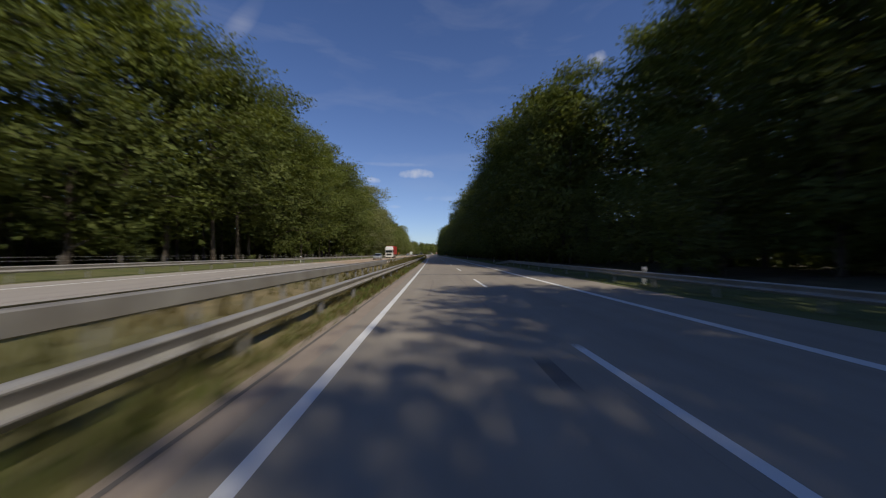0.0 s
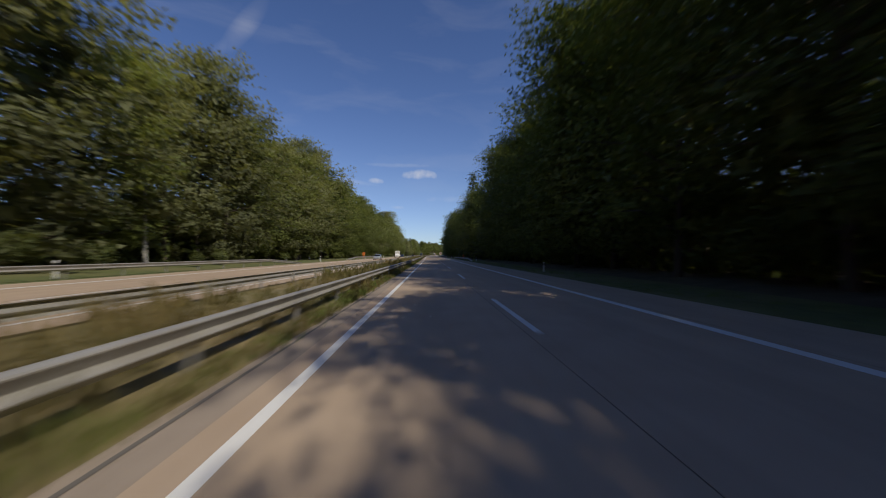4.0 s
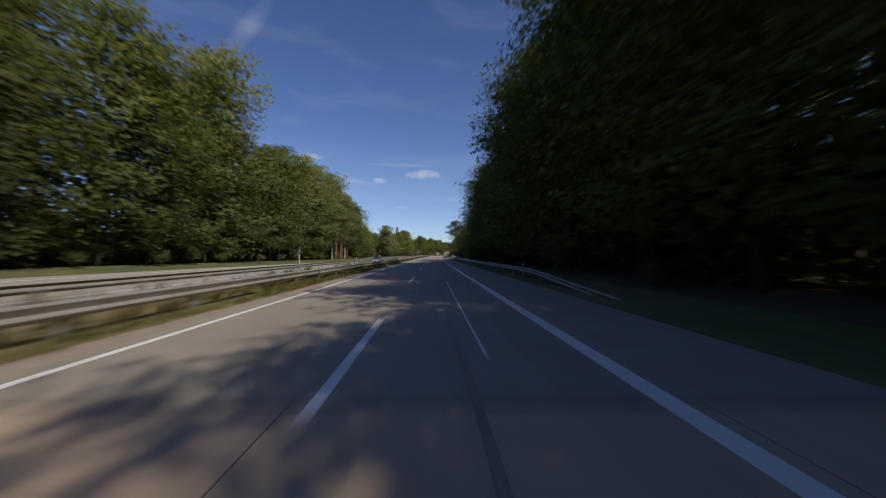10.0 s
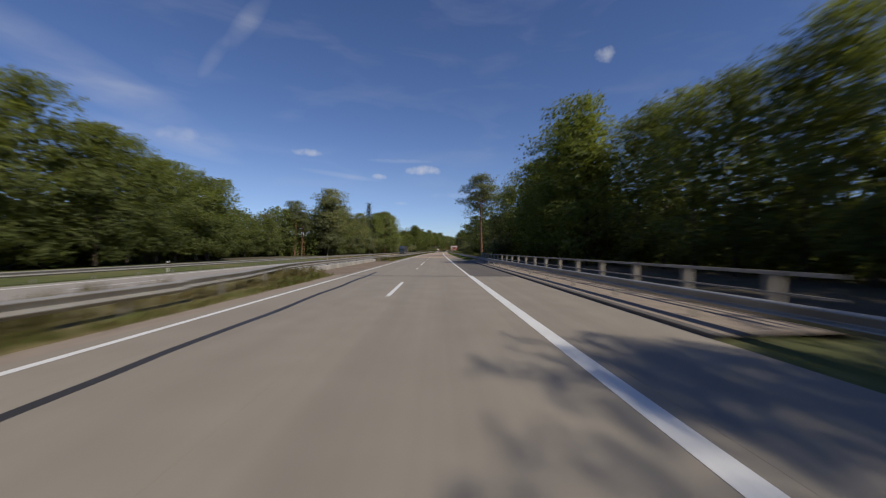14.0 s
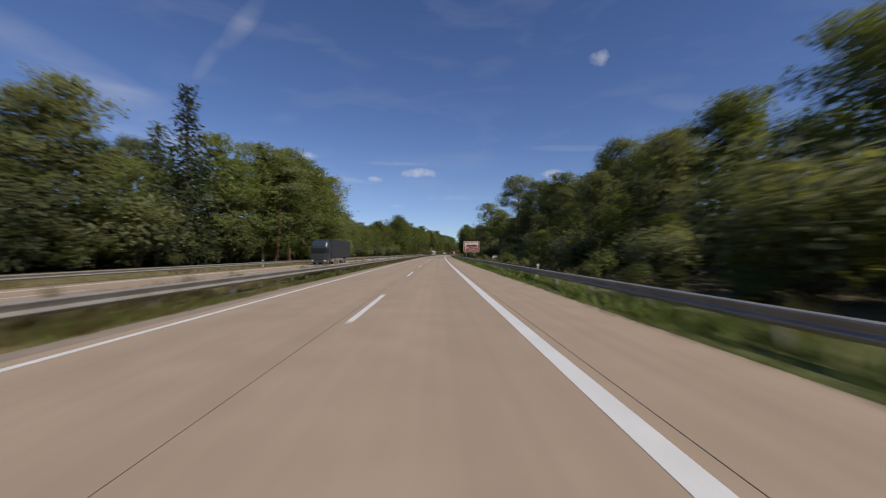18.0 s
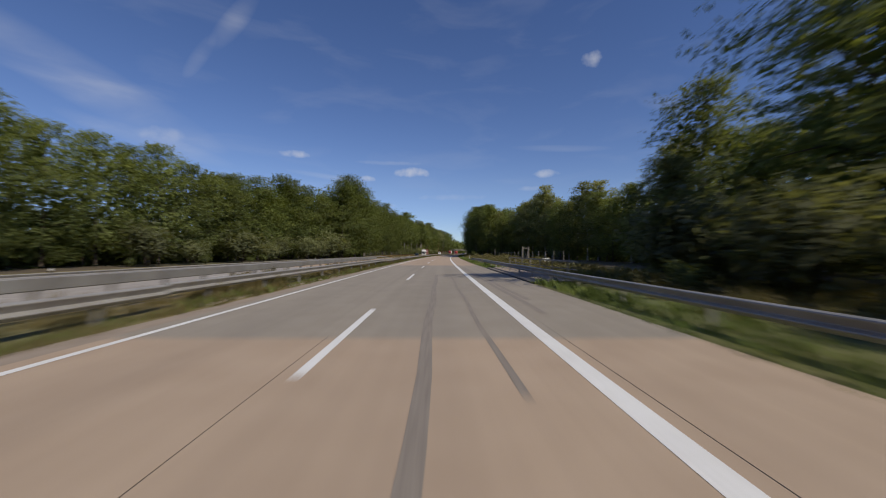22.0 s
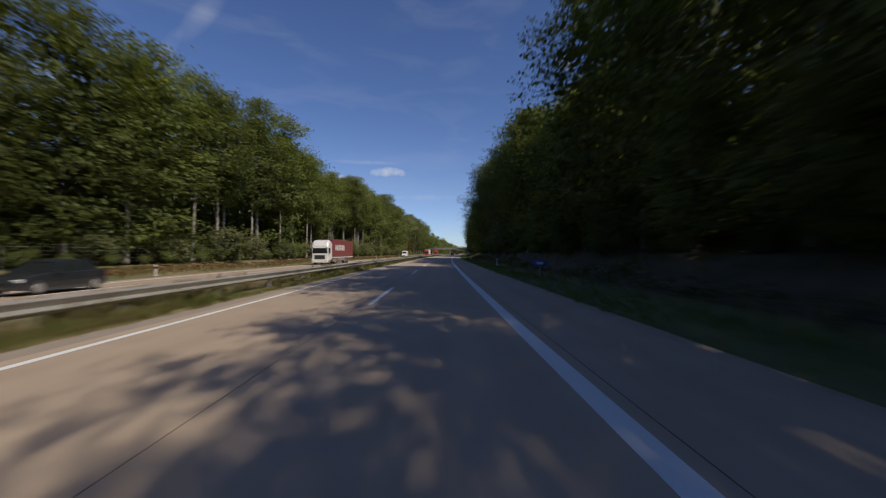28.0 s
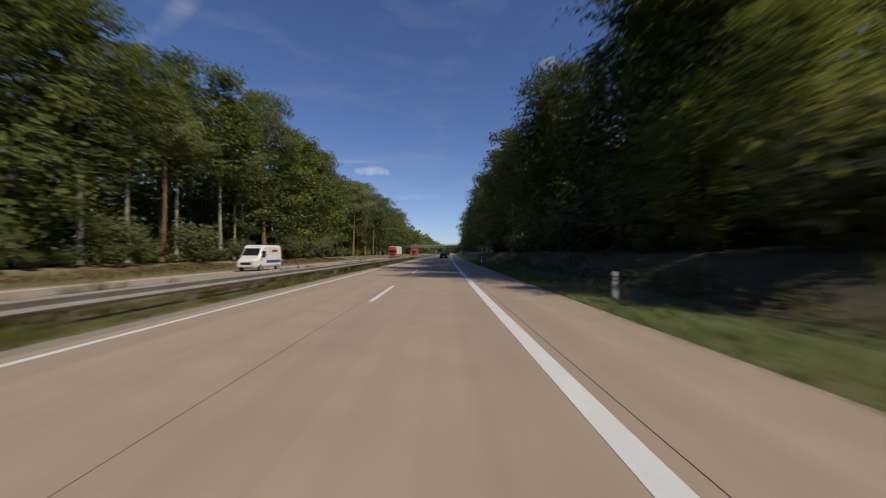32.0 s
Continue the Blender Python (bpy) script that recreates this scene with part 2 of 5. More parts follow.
M_CONCRETE = mat("grey_cast_concrete", ((0.30, 0.28, 0.25), (0.42, 0.39, 0.35)), scale=1.4, rough=0.9, bump=0.3, second=((0.20, 0.18, 0.15), 0.4, 0.6))
LEAF = {
    "beech": mat("beech_leaf", ((0.092, 0.120, 0.034), (0.138, 0.168, 0.047), (0.178, 0.200, 0.062)), scale=0.35, rough=0.55, rand=0.24, translucent=0.36, spec=0.15),
    "oak": mat("oak_leaf", ((0.139, 0.172, 0.059), (0.210, 0.241, 0.083)), scale=0.3, rough=0.6, rand=0.28, translucent=0.52, spec=0.3),
    "willow": mat("grey_green_leaf", ((0.165, 0.184, 0.094), (0.231, 0.243, 0.127)), scale=0.3, rough=0.6, rand=0.25, translucent=0.52, spec=0.3),
    "pine": mat("pine_needles", ((0.124, 0.146, 0.066), (0.195, 0.212, 0.099)), scale=0.5, rough=0.6, rand=0.3, translucent=0.45, spec=0.3),
    "spruce": mat("spruce_needles", ((0.050, 0.068, 0.032), (0.085, 0.100, 0.046)), scale=0.5, rough=0.6, rand=0.3, translucent=0.25, spec=0.3),
    "birch": mat("birch_leaf", ((0.177, 0.196, 0.087), (0.255, 0.264, 0.125)), scale=0.3, rough=0.6, rand=0.25, translucent=0.52, spec=0.3),
    "ash": mat("ash_leaf", ((0.158, 0.194, 0.047), (0.221, 0.252, 0.074)), scale=0.3, rough=0.6, rand=0.25, translucent=0.5, spec=0.2),
    "bush": mat("hazel_leaf", ((0.124, 0.156, 0.059), (0.195, 0.219, 0.085)), scale=0.5, rough=0.6, rand=0.3, translucent=0.5, spec=0.3),
}
BARK = {
    "beech": mat("grey_beech_bark", ((0.25, 0.225, 0.19), (0.42, 0.385, 0.33)), scale=2.0, rough=0.9, bump=0.3, stretch=(1, 1, 0.35), second=((0.08, 0.085, 0.05), 0.6, 0.6)),
    "pine": mat("orange_pine_bark", ((0.12, 0.065, 0.04), (0.27, 0.135, 0.075)), scale=5.0, rough=0.95, bump=0.7, stretch=(1, 1, 0.3)),
    # plain brown bark; on the "over" beeches it puts shade into the trunk colour
    "dark": mat("brown_and_shaded_bark", ((0.05, 0.04, 0.03), (0.12, 0.095, 0.07)), scale=4.0, rough=0.95, bump=0.7, stretch=(1, 1, 0.3)),
    "birch": mat("white_birch_bark", ((0.08, 0.075, 0.07), (0.45, 0.44, 0.40), (0.55, 0.53, 0.49)), scale=3.0, rough=0.8, bump=0.2, stretch=(1, 1, 2.5)),
}
M_GRASS = mat("grass_blades", ((0.090, 0.138, 0.028), (0.165, 0.198, 0.055)), scale=0.4, rough=0.7, rand=0.25, translucent=0.3, spec=0.3)
M_STRAW = mat("straw_grass", ((0.20, 0.165, 0.07), (0.33, 0.27, 0.13)), scale=0.4, rough=0.8, rand=0.25, translucent=0.52, spec=0.3, second=((0.10, 0.125, 0.035), 0.15, 0.8))


# ---------------- mesh helpers ----------------
def mesh_ob(name, verts, faces, material, parent=None, label="", smooth=False, uvs=None):
    me = bpy.data.meshes.new(name)
    me.from_pydata([tuple(v) for v in verts], [], [tuple(f) for f in faces])
    me.materials.append(material)
    if uvs is not None:
        layer = me.uv_layers.new(name="UVMap")
        idx = np.empty(len(me.loops), dtype=np.int32)
        me.loops.foreach_get("vertex_index", idx)
        layer.data.foreach_set("uv", np.asarray(uvs, dtype=np.float32)[idx].ravel())
    if smooth:
        me.polygons.foreach_set("use_smooth", np.ones(len(me.polygons), dtype=bool))
    me.update()
    ob = new(name, me)
    if parent is not None:
        ob.parent = parent
    if label:
        tagged(ob, label)
    return ob


def part(name, bm, material, parent, label=""):
    me = bpy.data.meshes.new(name)
    bm.to_mesh(me)
    bm.free()
    me.materials.append(material)
    ob = new(name, me)
    ob.parent = parent
    if label:
        tagged(ob, label)
    return ob


def share(name, me, m, parent, label=""):
    """One more object on an existing mesh."""
    ob = new(name, me)
    ob.matrix_basis = m
    ob.parent = parent
    if label:
        tagged(ob, label)
    return ob


def empty(name, m=None):
    ob = new(name)
    ob.empty_display_size = 0.3
    if m is not None:
        ob.matrix_basis = m
    return ob


def box(bm, x0, x1, y0, y1, z0, z1, bevel=0.0):
    r = bmesh.ops.create_cube(bm, size=1.0)
    vs = r["verts"]
    bmesh.ops.scale(bm, vec=(x1 - x0, y1 - y0, z1 - z0), verts=vs)
    bmesh.ops.translate(bm, vec=((x0 + x1) / 2, (y0 + y1) / 2, (z0 + z1) / 2), verts=vs)
    if bevel:
        es = list({e for v in vs for e in v.link_edges})
        bmesh.ops.bevel(bm, geom=es, offset=bevel, segments=2, affect="EDGES", profile=0.5)
    return bm


def boxed(*a, **k):
    return box(bmesh.new(), *a, **k)


def cyl(bm, r0, r1, p, q, seg=10):
    p, q = Vector(p), Vector(q)
    r = bmesh.ops.create_cone(bm, cap_ends=True, segments=seg, radius1=r0, radius2=r1, depth=(q - p).length)
    m = Matrix.Translation((p + q) / 2) @ (q - p).to_track_quat("Z", "Y").to_matrix().to_4x4()
    bmesh.ops.transform(bm, matrix=m, verts=r["verts"])
    return bm


def swept(name, s_list, profile, material, parent=None, label="", smooth=False, closed=False):
    """Sweeps (offset, height) pairs along the road. profile may be a function of s."""
    vs, fs, uv = [], [], []
    k = None
    for i, s in enumerate(s_list):
        pr = profile(s) if callable(profile) else profile
        k = len(pr)
        a = heading(s)
        ca, sa = math.cos(a), math.sin(a)
        x0, y0 = float(np.interp(s, _ss, _cx)), float(np.interp(s, _ss, _cy))
        for d, z in pr:
            vs.append((x0 + d * ca, y0 + d * sa, z))
            uv.append((d, s))
        if i:
            for j in range(k if closed else k - 1):
                a0, a1 = (i - 1) * k + j, (i - 1) * k + (j + 1) % k
                fs.append((a0, a1, a1 + k, a0 + k))
    if closed:
        fs.append(tuple(range(k))[::-1])
        n = (len(s_list) - 1) * k
        fs.append(tuple(range(n, n + k)))
    return mesh_ob(name, vs, fs, material, parent, label, smooth, uv)


def steps(a, b, ds=6.0):
    n = max(1, int(round((b - a) / ds)))
    return [a + (b - a) * i / n for i in range(n + 1)]


def fade(s, a, b):
    t = min(1.0, max(0.0, (s - a) / (b - a)))
    return t * t * (3 - 2 * t)

# ---------------- ground ----------------
BRIDGES = [(-34, 30), (480, 538), (754, 774)]


def near_bridge(s, pad=0.0):
    return any(a - pad <= s <= b + pad for a, b in BRIDGES)


def bank_right(s):
    """Height of the cutting beyond the verge."""
    return 0.2 * fade(s, 560, 640) * (1 - fade(s, 690, 740)) + 1.5 * fade(s, 860, 930) + 0.25 * (1 - fade(s, 440, 480))


def bank_left(s):
    return 0.35 * fade(s, 850, 920) + 0.15 + 0.5 * (1 - fade(s, 340, 480))


def opp_z(d, s=1000.0):
    """Cross fall of the oncoming carriageway: it banks the other way before the bend."""
    return (0.019 - 0.049 * fade(s, 340, 480)) * max(0.0, -7.0 - d)


def ground_profile(s):
    br, bl = bank_right(s), bank_left(s)
    return [(-2400, 10), (-300, 3.0), (-60, bl), (-28, bl - 0.3), (-21.8, opp_z(-20.5, s) - 0.10), (-20.5, opp_z(-20.5, s) - 0.06), (-9.9, opp_z(-9.9, s) - 0.05), (-6.9, -0.06), (-4.2, -0.035), (6.4, -0.035), (7.6, -0.07), (9.2, -0.12),
            (12.5, br), (20, br * 1.5 + 0.1), (60, br * 1.6 + 0.3), (300, 3.0), (2400, 10)]


ground = swept("ground", steps(S0, S1, 20), ground_profile, M_SOIL)
tagged(ground, "brown forest soil and verge under the trees beside the motorway", "ground", kind="structure")

# ---------------- own carriageway ----------------
PAVED = [(-320, 58, M_ASPH), (58, 343, M_CONC), (343, 557, M_ASPH), (557, 741, M_CONC), (741, 783, M_ASPH), (783, 2400, M_CONC)]
road = empty("road", Matrix())
tagged(road, "two-lane motorway carriageway of brown concrete with grey asphalt stretches", "road", kind="structure")
LANES = [(-4.15, -0.267), (-0.253, 4.060), (4.074, 6.55)]
for a, b, m in PAVED:
    for d0, d1 in LANES:
        mid = (d0 + d1) / 2
        pieces = [(a, b, m)]
        if a == 343 and d0 > 4:   # the bridge has a darker hard shoulder
            pieces = [(a, 497.5, m), (497.5, 534, M_DARK), (534, b, m)]
            swept("slab", steps(497.5, 534, 12), [(3.80, 0.0022), (4.08, 0.0022)], M_DARK, road)
        for p, q, paving in pieces:
            swept("slab", steps(p, q, 12), [(d0, -0.03), (d0, 0.0), (mid, 0.0), (d1, 0.0), (d1, -0.03)], paving, road)
    for d in (-0.26, 4.067):
        if m is M_CONC:
            swept("joint", steps(a, b, 12), [(d - 0.012, -0.004), (d + 0.012, -0.004)], M_TAR, road, "black sealed joint")
        else:
            swept("seam", steps(a, b, 12), [(d - 0.009, -0.0015), (d + 0.009, -0.0015)], m, road)
swept("edge_strip", steps(-320, 1500, 15), lambda s: [(-5.1, -0.022), (-4.62, -0.012), (-4.14, -0.006)], M_EDGE, road, "dusty gritty edge strip")
swept("gutter_joint", steps(-320, 343, 12), lambda s: [(-4.60 + 0.02 * math.sin(s * 0.2), -0.0065), (-4.54 + 0.02 * math.sin(s * 0.2), -0.0055)], M_DARK, road, "dark gutter joint")
swept("far_slab", steps(1500, 2400, 20), [(-4.7, -0.02), (-4.15, -0.01)], M_EDGE, road)

# opposite carriageway
opposite = empty("opposite_road", Matrix())
tagged(opposite, "brown concrete carriageway for oncoming traffic beyond the median", "road", kind="structure")
for a, b, m in PAVED:
    for d0, d1 in ((-20.3, -14.66), (-14.64, -9.9)):
        swept("slab", steps(a, b, 15), lambda s: [(d0, opp_z(d0, s)), ((d0 + d1) / 2, opp_z((d0 + d1) / 2, s)), (d1, opp_z(d1, s))], M_OPP if m is M_ASPH else M_CONC, opposite)

# ---------------- markings ----------------
marks = empty("road_marking", Matrix())
tagged(marks, "white painted lane lines and edge lines on the road", "road marking", kind="structure")


def line(a, b, d, w, z=0.004, ds=12):
    if callable(z):
        swept("line", steps(a, b, ds), lambda s: [(d - w / 2, z(s)), (d + w / 2, z(s))], M_PAINT, marks)
    else:
        swept("line", steps(a, b, ds), [(d - w / 2, z), (d + w / 2, z)], M_PAINT, marks)


line(-320, 1400, -3.75, 0.16)
line(-320, 498, 3.725, 0.285)
line(498, 526, 3.675, 0.15)
line(526, 1400, 3.73, 0.285)
k = -8
while 0.73 + 18 * k < 1400:
    s = 0.73 + 18 * k
    if abs(s - 504.7) > 2:
        line(s, s + 6, 0.0, 0.155, ds=6)
    k += 1
line(506.5, 508.5, 0.0, 0.155)
line(515.2, 521.2, 0.0, 0.155)
for a, b, d, w in ((-320, 1500, -10.9, 0.15), (-320, 1500, -18.4, 0.28)):
    line(a, b, d, w, lambda s: opp_z(d, s) + 0.006, ds=15)
for k in range(-8, 80):
    line(5 + 18 * k, 11 + 18 * k, -14.45, 0.15, lambda s: opp_z(-14.45, s) + 0.008, ds=6)

# ---------------- median and verge turf ----------------
for a, b in ((S0, 499), (530, 1500)):
    turf = swept("median_turf", steps(a, b, 8), lambda s: [(-9.92, opp_z(-9.9, s) - 0.012), (-9.3, 0.5 * opp_z(-9.9, s) + 0.05), (-7.5, 0.04), (-5.6, 0.09), (-4.95, 0.018), (-4.72 + 0.06 * math.sin(s * 0.5) + 0.05 * math.sin(s * 1.3), -0.017)], M_DRY)
    tagged(turf, "dry yellow-green grass strip in the median", "grass", kind="structure")
for a, b in ((-320, 480), (538, 754), (774, 1500)):
    verge = swept("verge_turf", steps(a, b, 8), lambda s: [(6.54, -0.02), (6.66, 0.006), (7.1, 0.035), (7.6, 0.045), (9.2, -0.02), (10.5, 0.25 * bank_right(s))], M_TURF)
    tagged(verge, "mown green grass verge beside the hard shoulder", "grass", kind="structure")
for a, b, m in ((S0, 560, M_TURF), (560, 1500, M_DRY)):
    verge = swept("verge_turf", steps(a, b, 8), lambda s: [(-27.0, bank_left(s) * 0.9 - 0.1), (-25, bank_left(s) * 0.4 + opp_z(-21, s) * 0.6), (-22, opp_z(-21, s) - 0.01), (-20.32, opp_z(-20.3, s) - 0.004)], m)
    tagged(verge, "mown grass verge in front of the trees" if m is M_TURF else "dry grass verge in front of the trees", "grass", kind="structure")

# ---------------- bridges: kerb, cap and railing ----------------
for a, b in BRIDGES[1:]:
    bridge = empty("bridge_edge", Matrix())
    tagged(bridge, "concrete bridge cap with kerb and steel handrail", "bridge edge", kind="structure")
    swept("kerb", steps(a, b, 6), [(6.56, -0.05), (6.56, 0.075), (6.59, 0.09), (6.75, 0.09), (6.75, -0.05)], M_DARK, bridge, "dark kerb stone")
    swept("bridge_cap", steps(a, b, 6), [(6.754, -0.4), (6.754, 0.086), (8.9, 0.155), (9.05, 0.15), (9.05, -0.4)], M_EDGE, bridge, "weathered brown concrete cap")
    for d, z, r in ((8.75, 1.12, 0.04), (8.75, 0.70, 0.022), (8.75, 0.32, 0.022)):
        swept("rail_bar", steps(a, b, 6), [(d - r, z - r), (d + r, z - r), (d + r, z + r), (d - r, z + r)], M_DULL, bridge, closed=True)
    n = int((b - a) / 3.0)
    post_me = None
    for i in range(n + 1):
        s = a + 1.4 + i * (b - a - 2) / n
        if post_me is None:
            ob = part("railing_post", boxed(-0.07, 0.07, -0.10, 0.10, 0.0, 1.0, bevel=0.012) if a == 480 else boxed(-0.03, 0.03, -0.03, 0.03, 0.0, 0.98, bevel=0.006), M_CONCRETE if a == 480 else M_DULL, bridge)
            post_me = ob.data
            ob.matrix_basis = place(s, 8.75, 0.155)
        else:
            share("railing_post", post_me, place(s, 8.75, 0.155), bridge)
    if a == 754:
        swept("median_cap", steps(745, 763, 6), [(-6.95, -0.2), (-6.95, 0.06), (-4.85, 0.045), (-4.80, -0.05)], M_EDGE, bridge, "dusty brown concrete median cap")
    if a == 480:
        swept("gravel_strip", steps(499, 530, 4), [(-7.1, -0.006), (-5.6, -0.003), (-4.12, -0.005)], M_GRIT, bridge, "brown gritty strip along the median kerb")
        swept("median_kerb", steps(498, 531, 3), [(-7.05, -0.05), (-7.05, 0.33), (-7.09, 0.36), (-7.9, 0.37), (-9.9, 0.22), (-9.9, -0.2)][::-1], M_PALE, bridge, "pale concrete median kerb wall")

# ---------------- crash barriers ----------------
W_PROF = [(0.0, 0.31), (0.03, 0.312), (0.073, 0.292), (0.084, 0.276), (0.080, 0.260), (0.012, 0.158), (0.007, 0.147), (0.012, 0.136), (0.076, 0.100), (0.084, 0.086), (0.080, 0.070), (0.022, 0.003), (0.0, 0.0)]
POST_BM = boxed(-0.05, 0.05, -0.03, 0.03, -0.4, 0.66, bevel=0.008)
POST_ME = bpy.data.meshes.new("post")
POST_BM.to_mesh(POST_ME)
POST_BM.free()
POST_ME.materials.append(M_DULL)


def beam_mesh(side, thick=0.02):
    """A 4 m W-beam with its face towards +x (side 1) or -x."""
    prof = [(side * x, z) for x, z in W_PROF] + [(side * (x - thick), z) for x, z in W_PROF[::-1]]
    n = len(prof)
    vs = [(x, y, z) for y in (0.0, 4.04) for x, z in prof]
    fs = [(i, (i + 1) % n, n + (i + 1) % n, n + i) for i in range(n)] + [tuple(range(n))[::-1], tuple(range(n, 2 * n))]
    me = bpy.data.meshes.new("beam")
    me.from_pydata(vs, [], fs)
    me.materials.append(M_STEEL)
    me.update()
    return me


BEAM = {1: beam_mesh(1), -1: beam_mesh(-1)}


def barrier(label, a, b, d, faces, z_ground=0.0, top=0.72, cap=True, drop=(True, True), post_every=1):
    """Steel crash barrier from a to b; faces: offsets of beams with their facing side."""
    root = empty("crash_barrier", Matrix())
    tagged(root, label, "crash barrier", group="crash barriers along the motorway")
    n = int((b - a) / 4)
    way = d
    for i in range(n):
        s = a + 4 * i
        d = d1 = way
        if callable(way):
            d, d1 = way(s), way(s + 4)
        zb = top - 0.31 + z_ground
        tilt = 0.0
        if drop[0] and i < 3:
            zb -= 0.20 * (3 - i) - 0.0
            tilt = 0.05
        if drop[1] and i >= n - 3:
            zb -= 0.20 * (i - n + 3)
            tilt = -0.05
        for off, side in faces:
            p, q = P(s, d + off, zb), P(s + 4, d1 + off, zb + 4 * tilt)
            v = q - p
            m = Matrix.Translation(p) @ Euler((math.atan2(v.z, math.hypot(v.x, v.y)), 0, math.atan2(-v.x, v.y))).to_matrix().to_4x4()
            share("beam", BEAM[side], m, root)
        if i % post_every == 0:
            share("post", POST_ME, place(s + 2, d + (faces[0][0] + faces[-1][0]) / 2 - (0.06 * faces[0][1] if len(faces) == 1 else 0), z_ground + min(0.0, zb - top + 0.31)), root)
    if cap and len(faces) == 2:
        swept("spacer", steps(a + 12, b - 12, 8), [(d + faces[0][0] - 0.03, top - 0.05 + z_ground), (d + faces[1][0] + 0.03, top - 0.05 + z_ground)], M_STEEL, root, "flat steel spacer plate")
    return root


# median barriers in runs, so that each stays a countable thing
for a, b in ((-120, 92), (92, 292), (292, 484), (544, 744), (784, 984), (984, 1184), (1184, 1400)):
    barrier("galvanised steel crash barrier in the grassy median", a, b, -5.15, [(0, 1)], drop=(False, False))
for a, b in ((-60, 32), (32, 196), (196, 348), (348, 484)):
    barrier("weathered back of the crash barrier facing oncoming traffic", a, b, -9.4, [(0, -1)], z_ground=-0.02, drop=(False, b == 484))
for a, b, d in ((484, 544, lambda s: -5.15 - 2.0 * fade(s, 484, 500) * (1 - fade(s, 528, 544))), (744, 784, -5.15)):
    barrier("galvanised steel crash barrier on the bridge median", a, b, d, [(0, 1)], top=0.76, drop=(False, False))
for a, b in (BRIDGES[0], (745, 782)):
    rail = empty("bridge_barrier", Matrix())
    tagged(rail, "tall grey box-beam barrier on posts along the bridge median", "crash barrier")
    swept("box_beam", steps(a - 4, b + 4, 6), [(-6.58, 0.74), (-6.42, 0.74), (-6.40, 0.76), (-6.40, 1.0), (-6.42, 1.02), (-6.58, 1.02), (-6.60, 1.0), (-6.60, 0.76)], M_DULL, rail, closed=True)
    for i in range(int((b - a) / 2) + 3):
        share("post", POST_ME, place(a - 3 + 2 * i, -6.5, 0.1), rail)
barrier("galvanised steel crash barrier beside the shaded hard shoulder", -120, 66, 7.4, [(0, -1)], drop=(False, True))
barrier("short galvanised crash barrier beside the hard shoulder", 226, 296, 7.4, [(0, -1)])
for a, b, dr in ((352, 552, (True, False)), (552, 816, (False, True))):
    barrier("long galvanised crash barrier with grass growing under it", a, b, 7.4, [(0, -1)], drop=dr)
for a, b, dr in ((-120, 196, (False, True)), (228, 292, (True, True)), (470, 680, (True, False)), (680, 892, (False, True))):
    barrier("crash barrier along the far side of the oncoming carriageway", a, b, -20.9, [(0, 1)], z_ground=opp_z(-20.9, (a + b) / 2) + 0.01, drop=dr)

# ---------------- delineator posts ----------------
DEL = empty("delineator_post", place(-100, 7.9, -0.05))
tagged(DEL, "white plastic delineator post with black band and reflector", "marker post", group="delineator posts along the road")
bm = bmesh.new()
for z0, z1 in ((0.0, 0.66), (0.86, 1.0)):
    vs = []
    for z in (z0, z1):
        for x, y in ((-0.06, -0.05), (0.06, -0.05), (0.045, 0.05), (-0.045, 0.05)):
            vs.append(bm.verts.new((x, y, z if z < 0.9 else z - 0.04 * (y > 0))))
    for f in ((0, 1, 5, 4), (1, 2, 6, 5), (2, 3, 7, 6), (3, 0, 4, 7), (4, 5, 6, 7), (3, 2, 1, 0)):
        bm.faces.new([vs[i] for i in f])
part("post_body", bm, M_WHITE, DEL)
part("black_band", boxed(-0.061, 0.061, -0.051, 0.046, 0.66, 0.86, bevel=0.006), M_BLACK, DEL)
part("reflector", boxed(-0.025, 0.025, -0.058, -0.05, 0.67, 0.85, bevel=0.003), M_WHITE, DEL)
for s in (-80, -30, 20, 70, 121, 173, 226, 269.5, 319.4, 369, 419, 578, 627.9, 727, 826, 877, 922, 968, 1016, 1063.5, 1113, 1163, 1213, 1263):
    copy_thing(DEL, place(s, 8.05, -0.08, turn=random.uniform(-4, 4)))
for s in range(-80, 1350, 50):
    copy_thing(DEL, place(s + 38, -21.4, opp_z(-21.0, s + 38) - 0.04, turn=180 + random.uniform(-4, 4)))

# ---------------- trees ----------------
rng = np.random.default_rng(7)


def unit(v):
    return v / np.maximum(np.linalg.norm(v, axis=-1, keepdims=True), 1e-6)


NORMALS = {}


def soft(n, lim=1.5):
    """Bell-shaped scatter without far outliers."""
    return np.clip(rng.normal(size=n), -lim, lim)


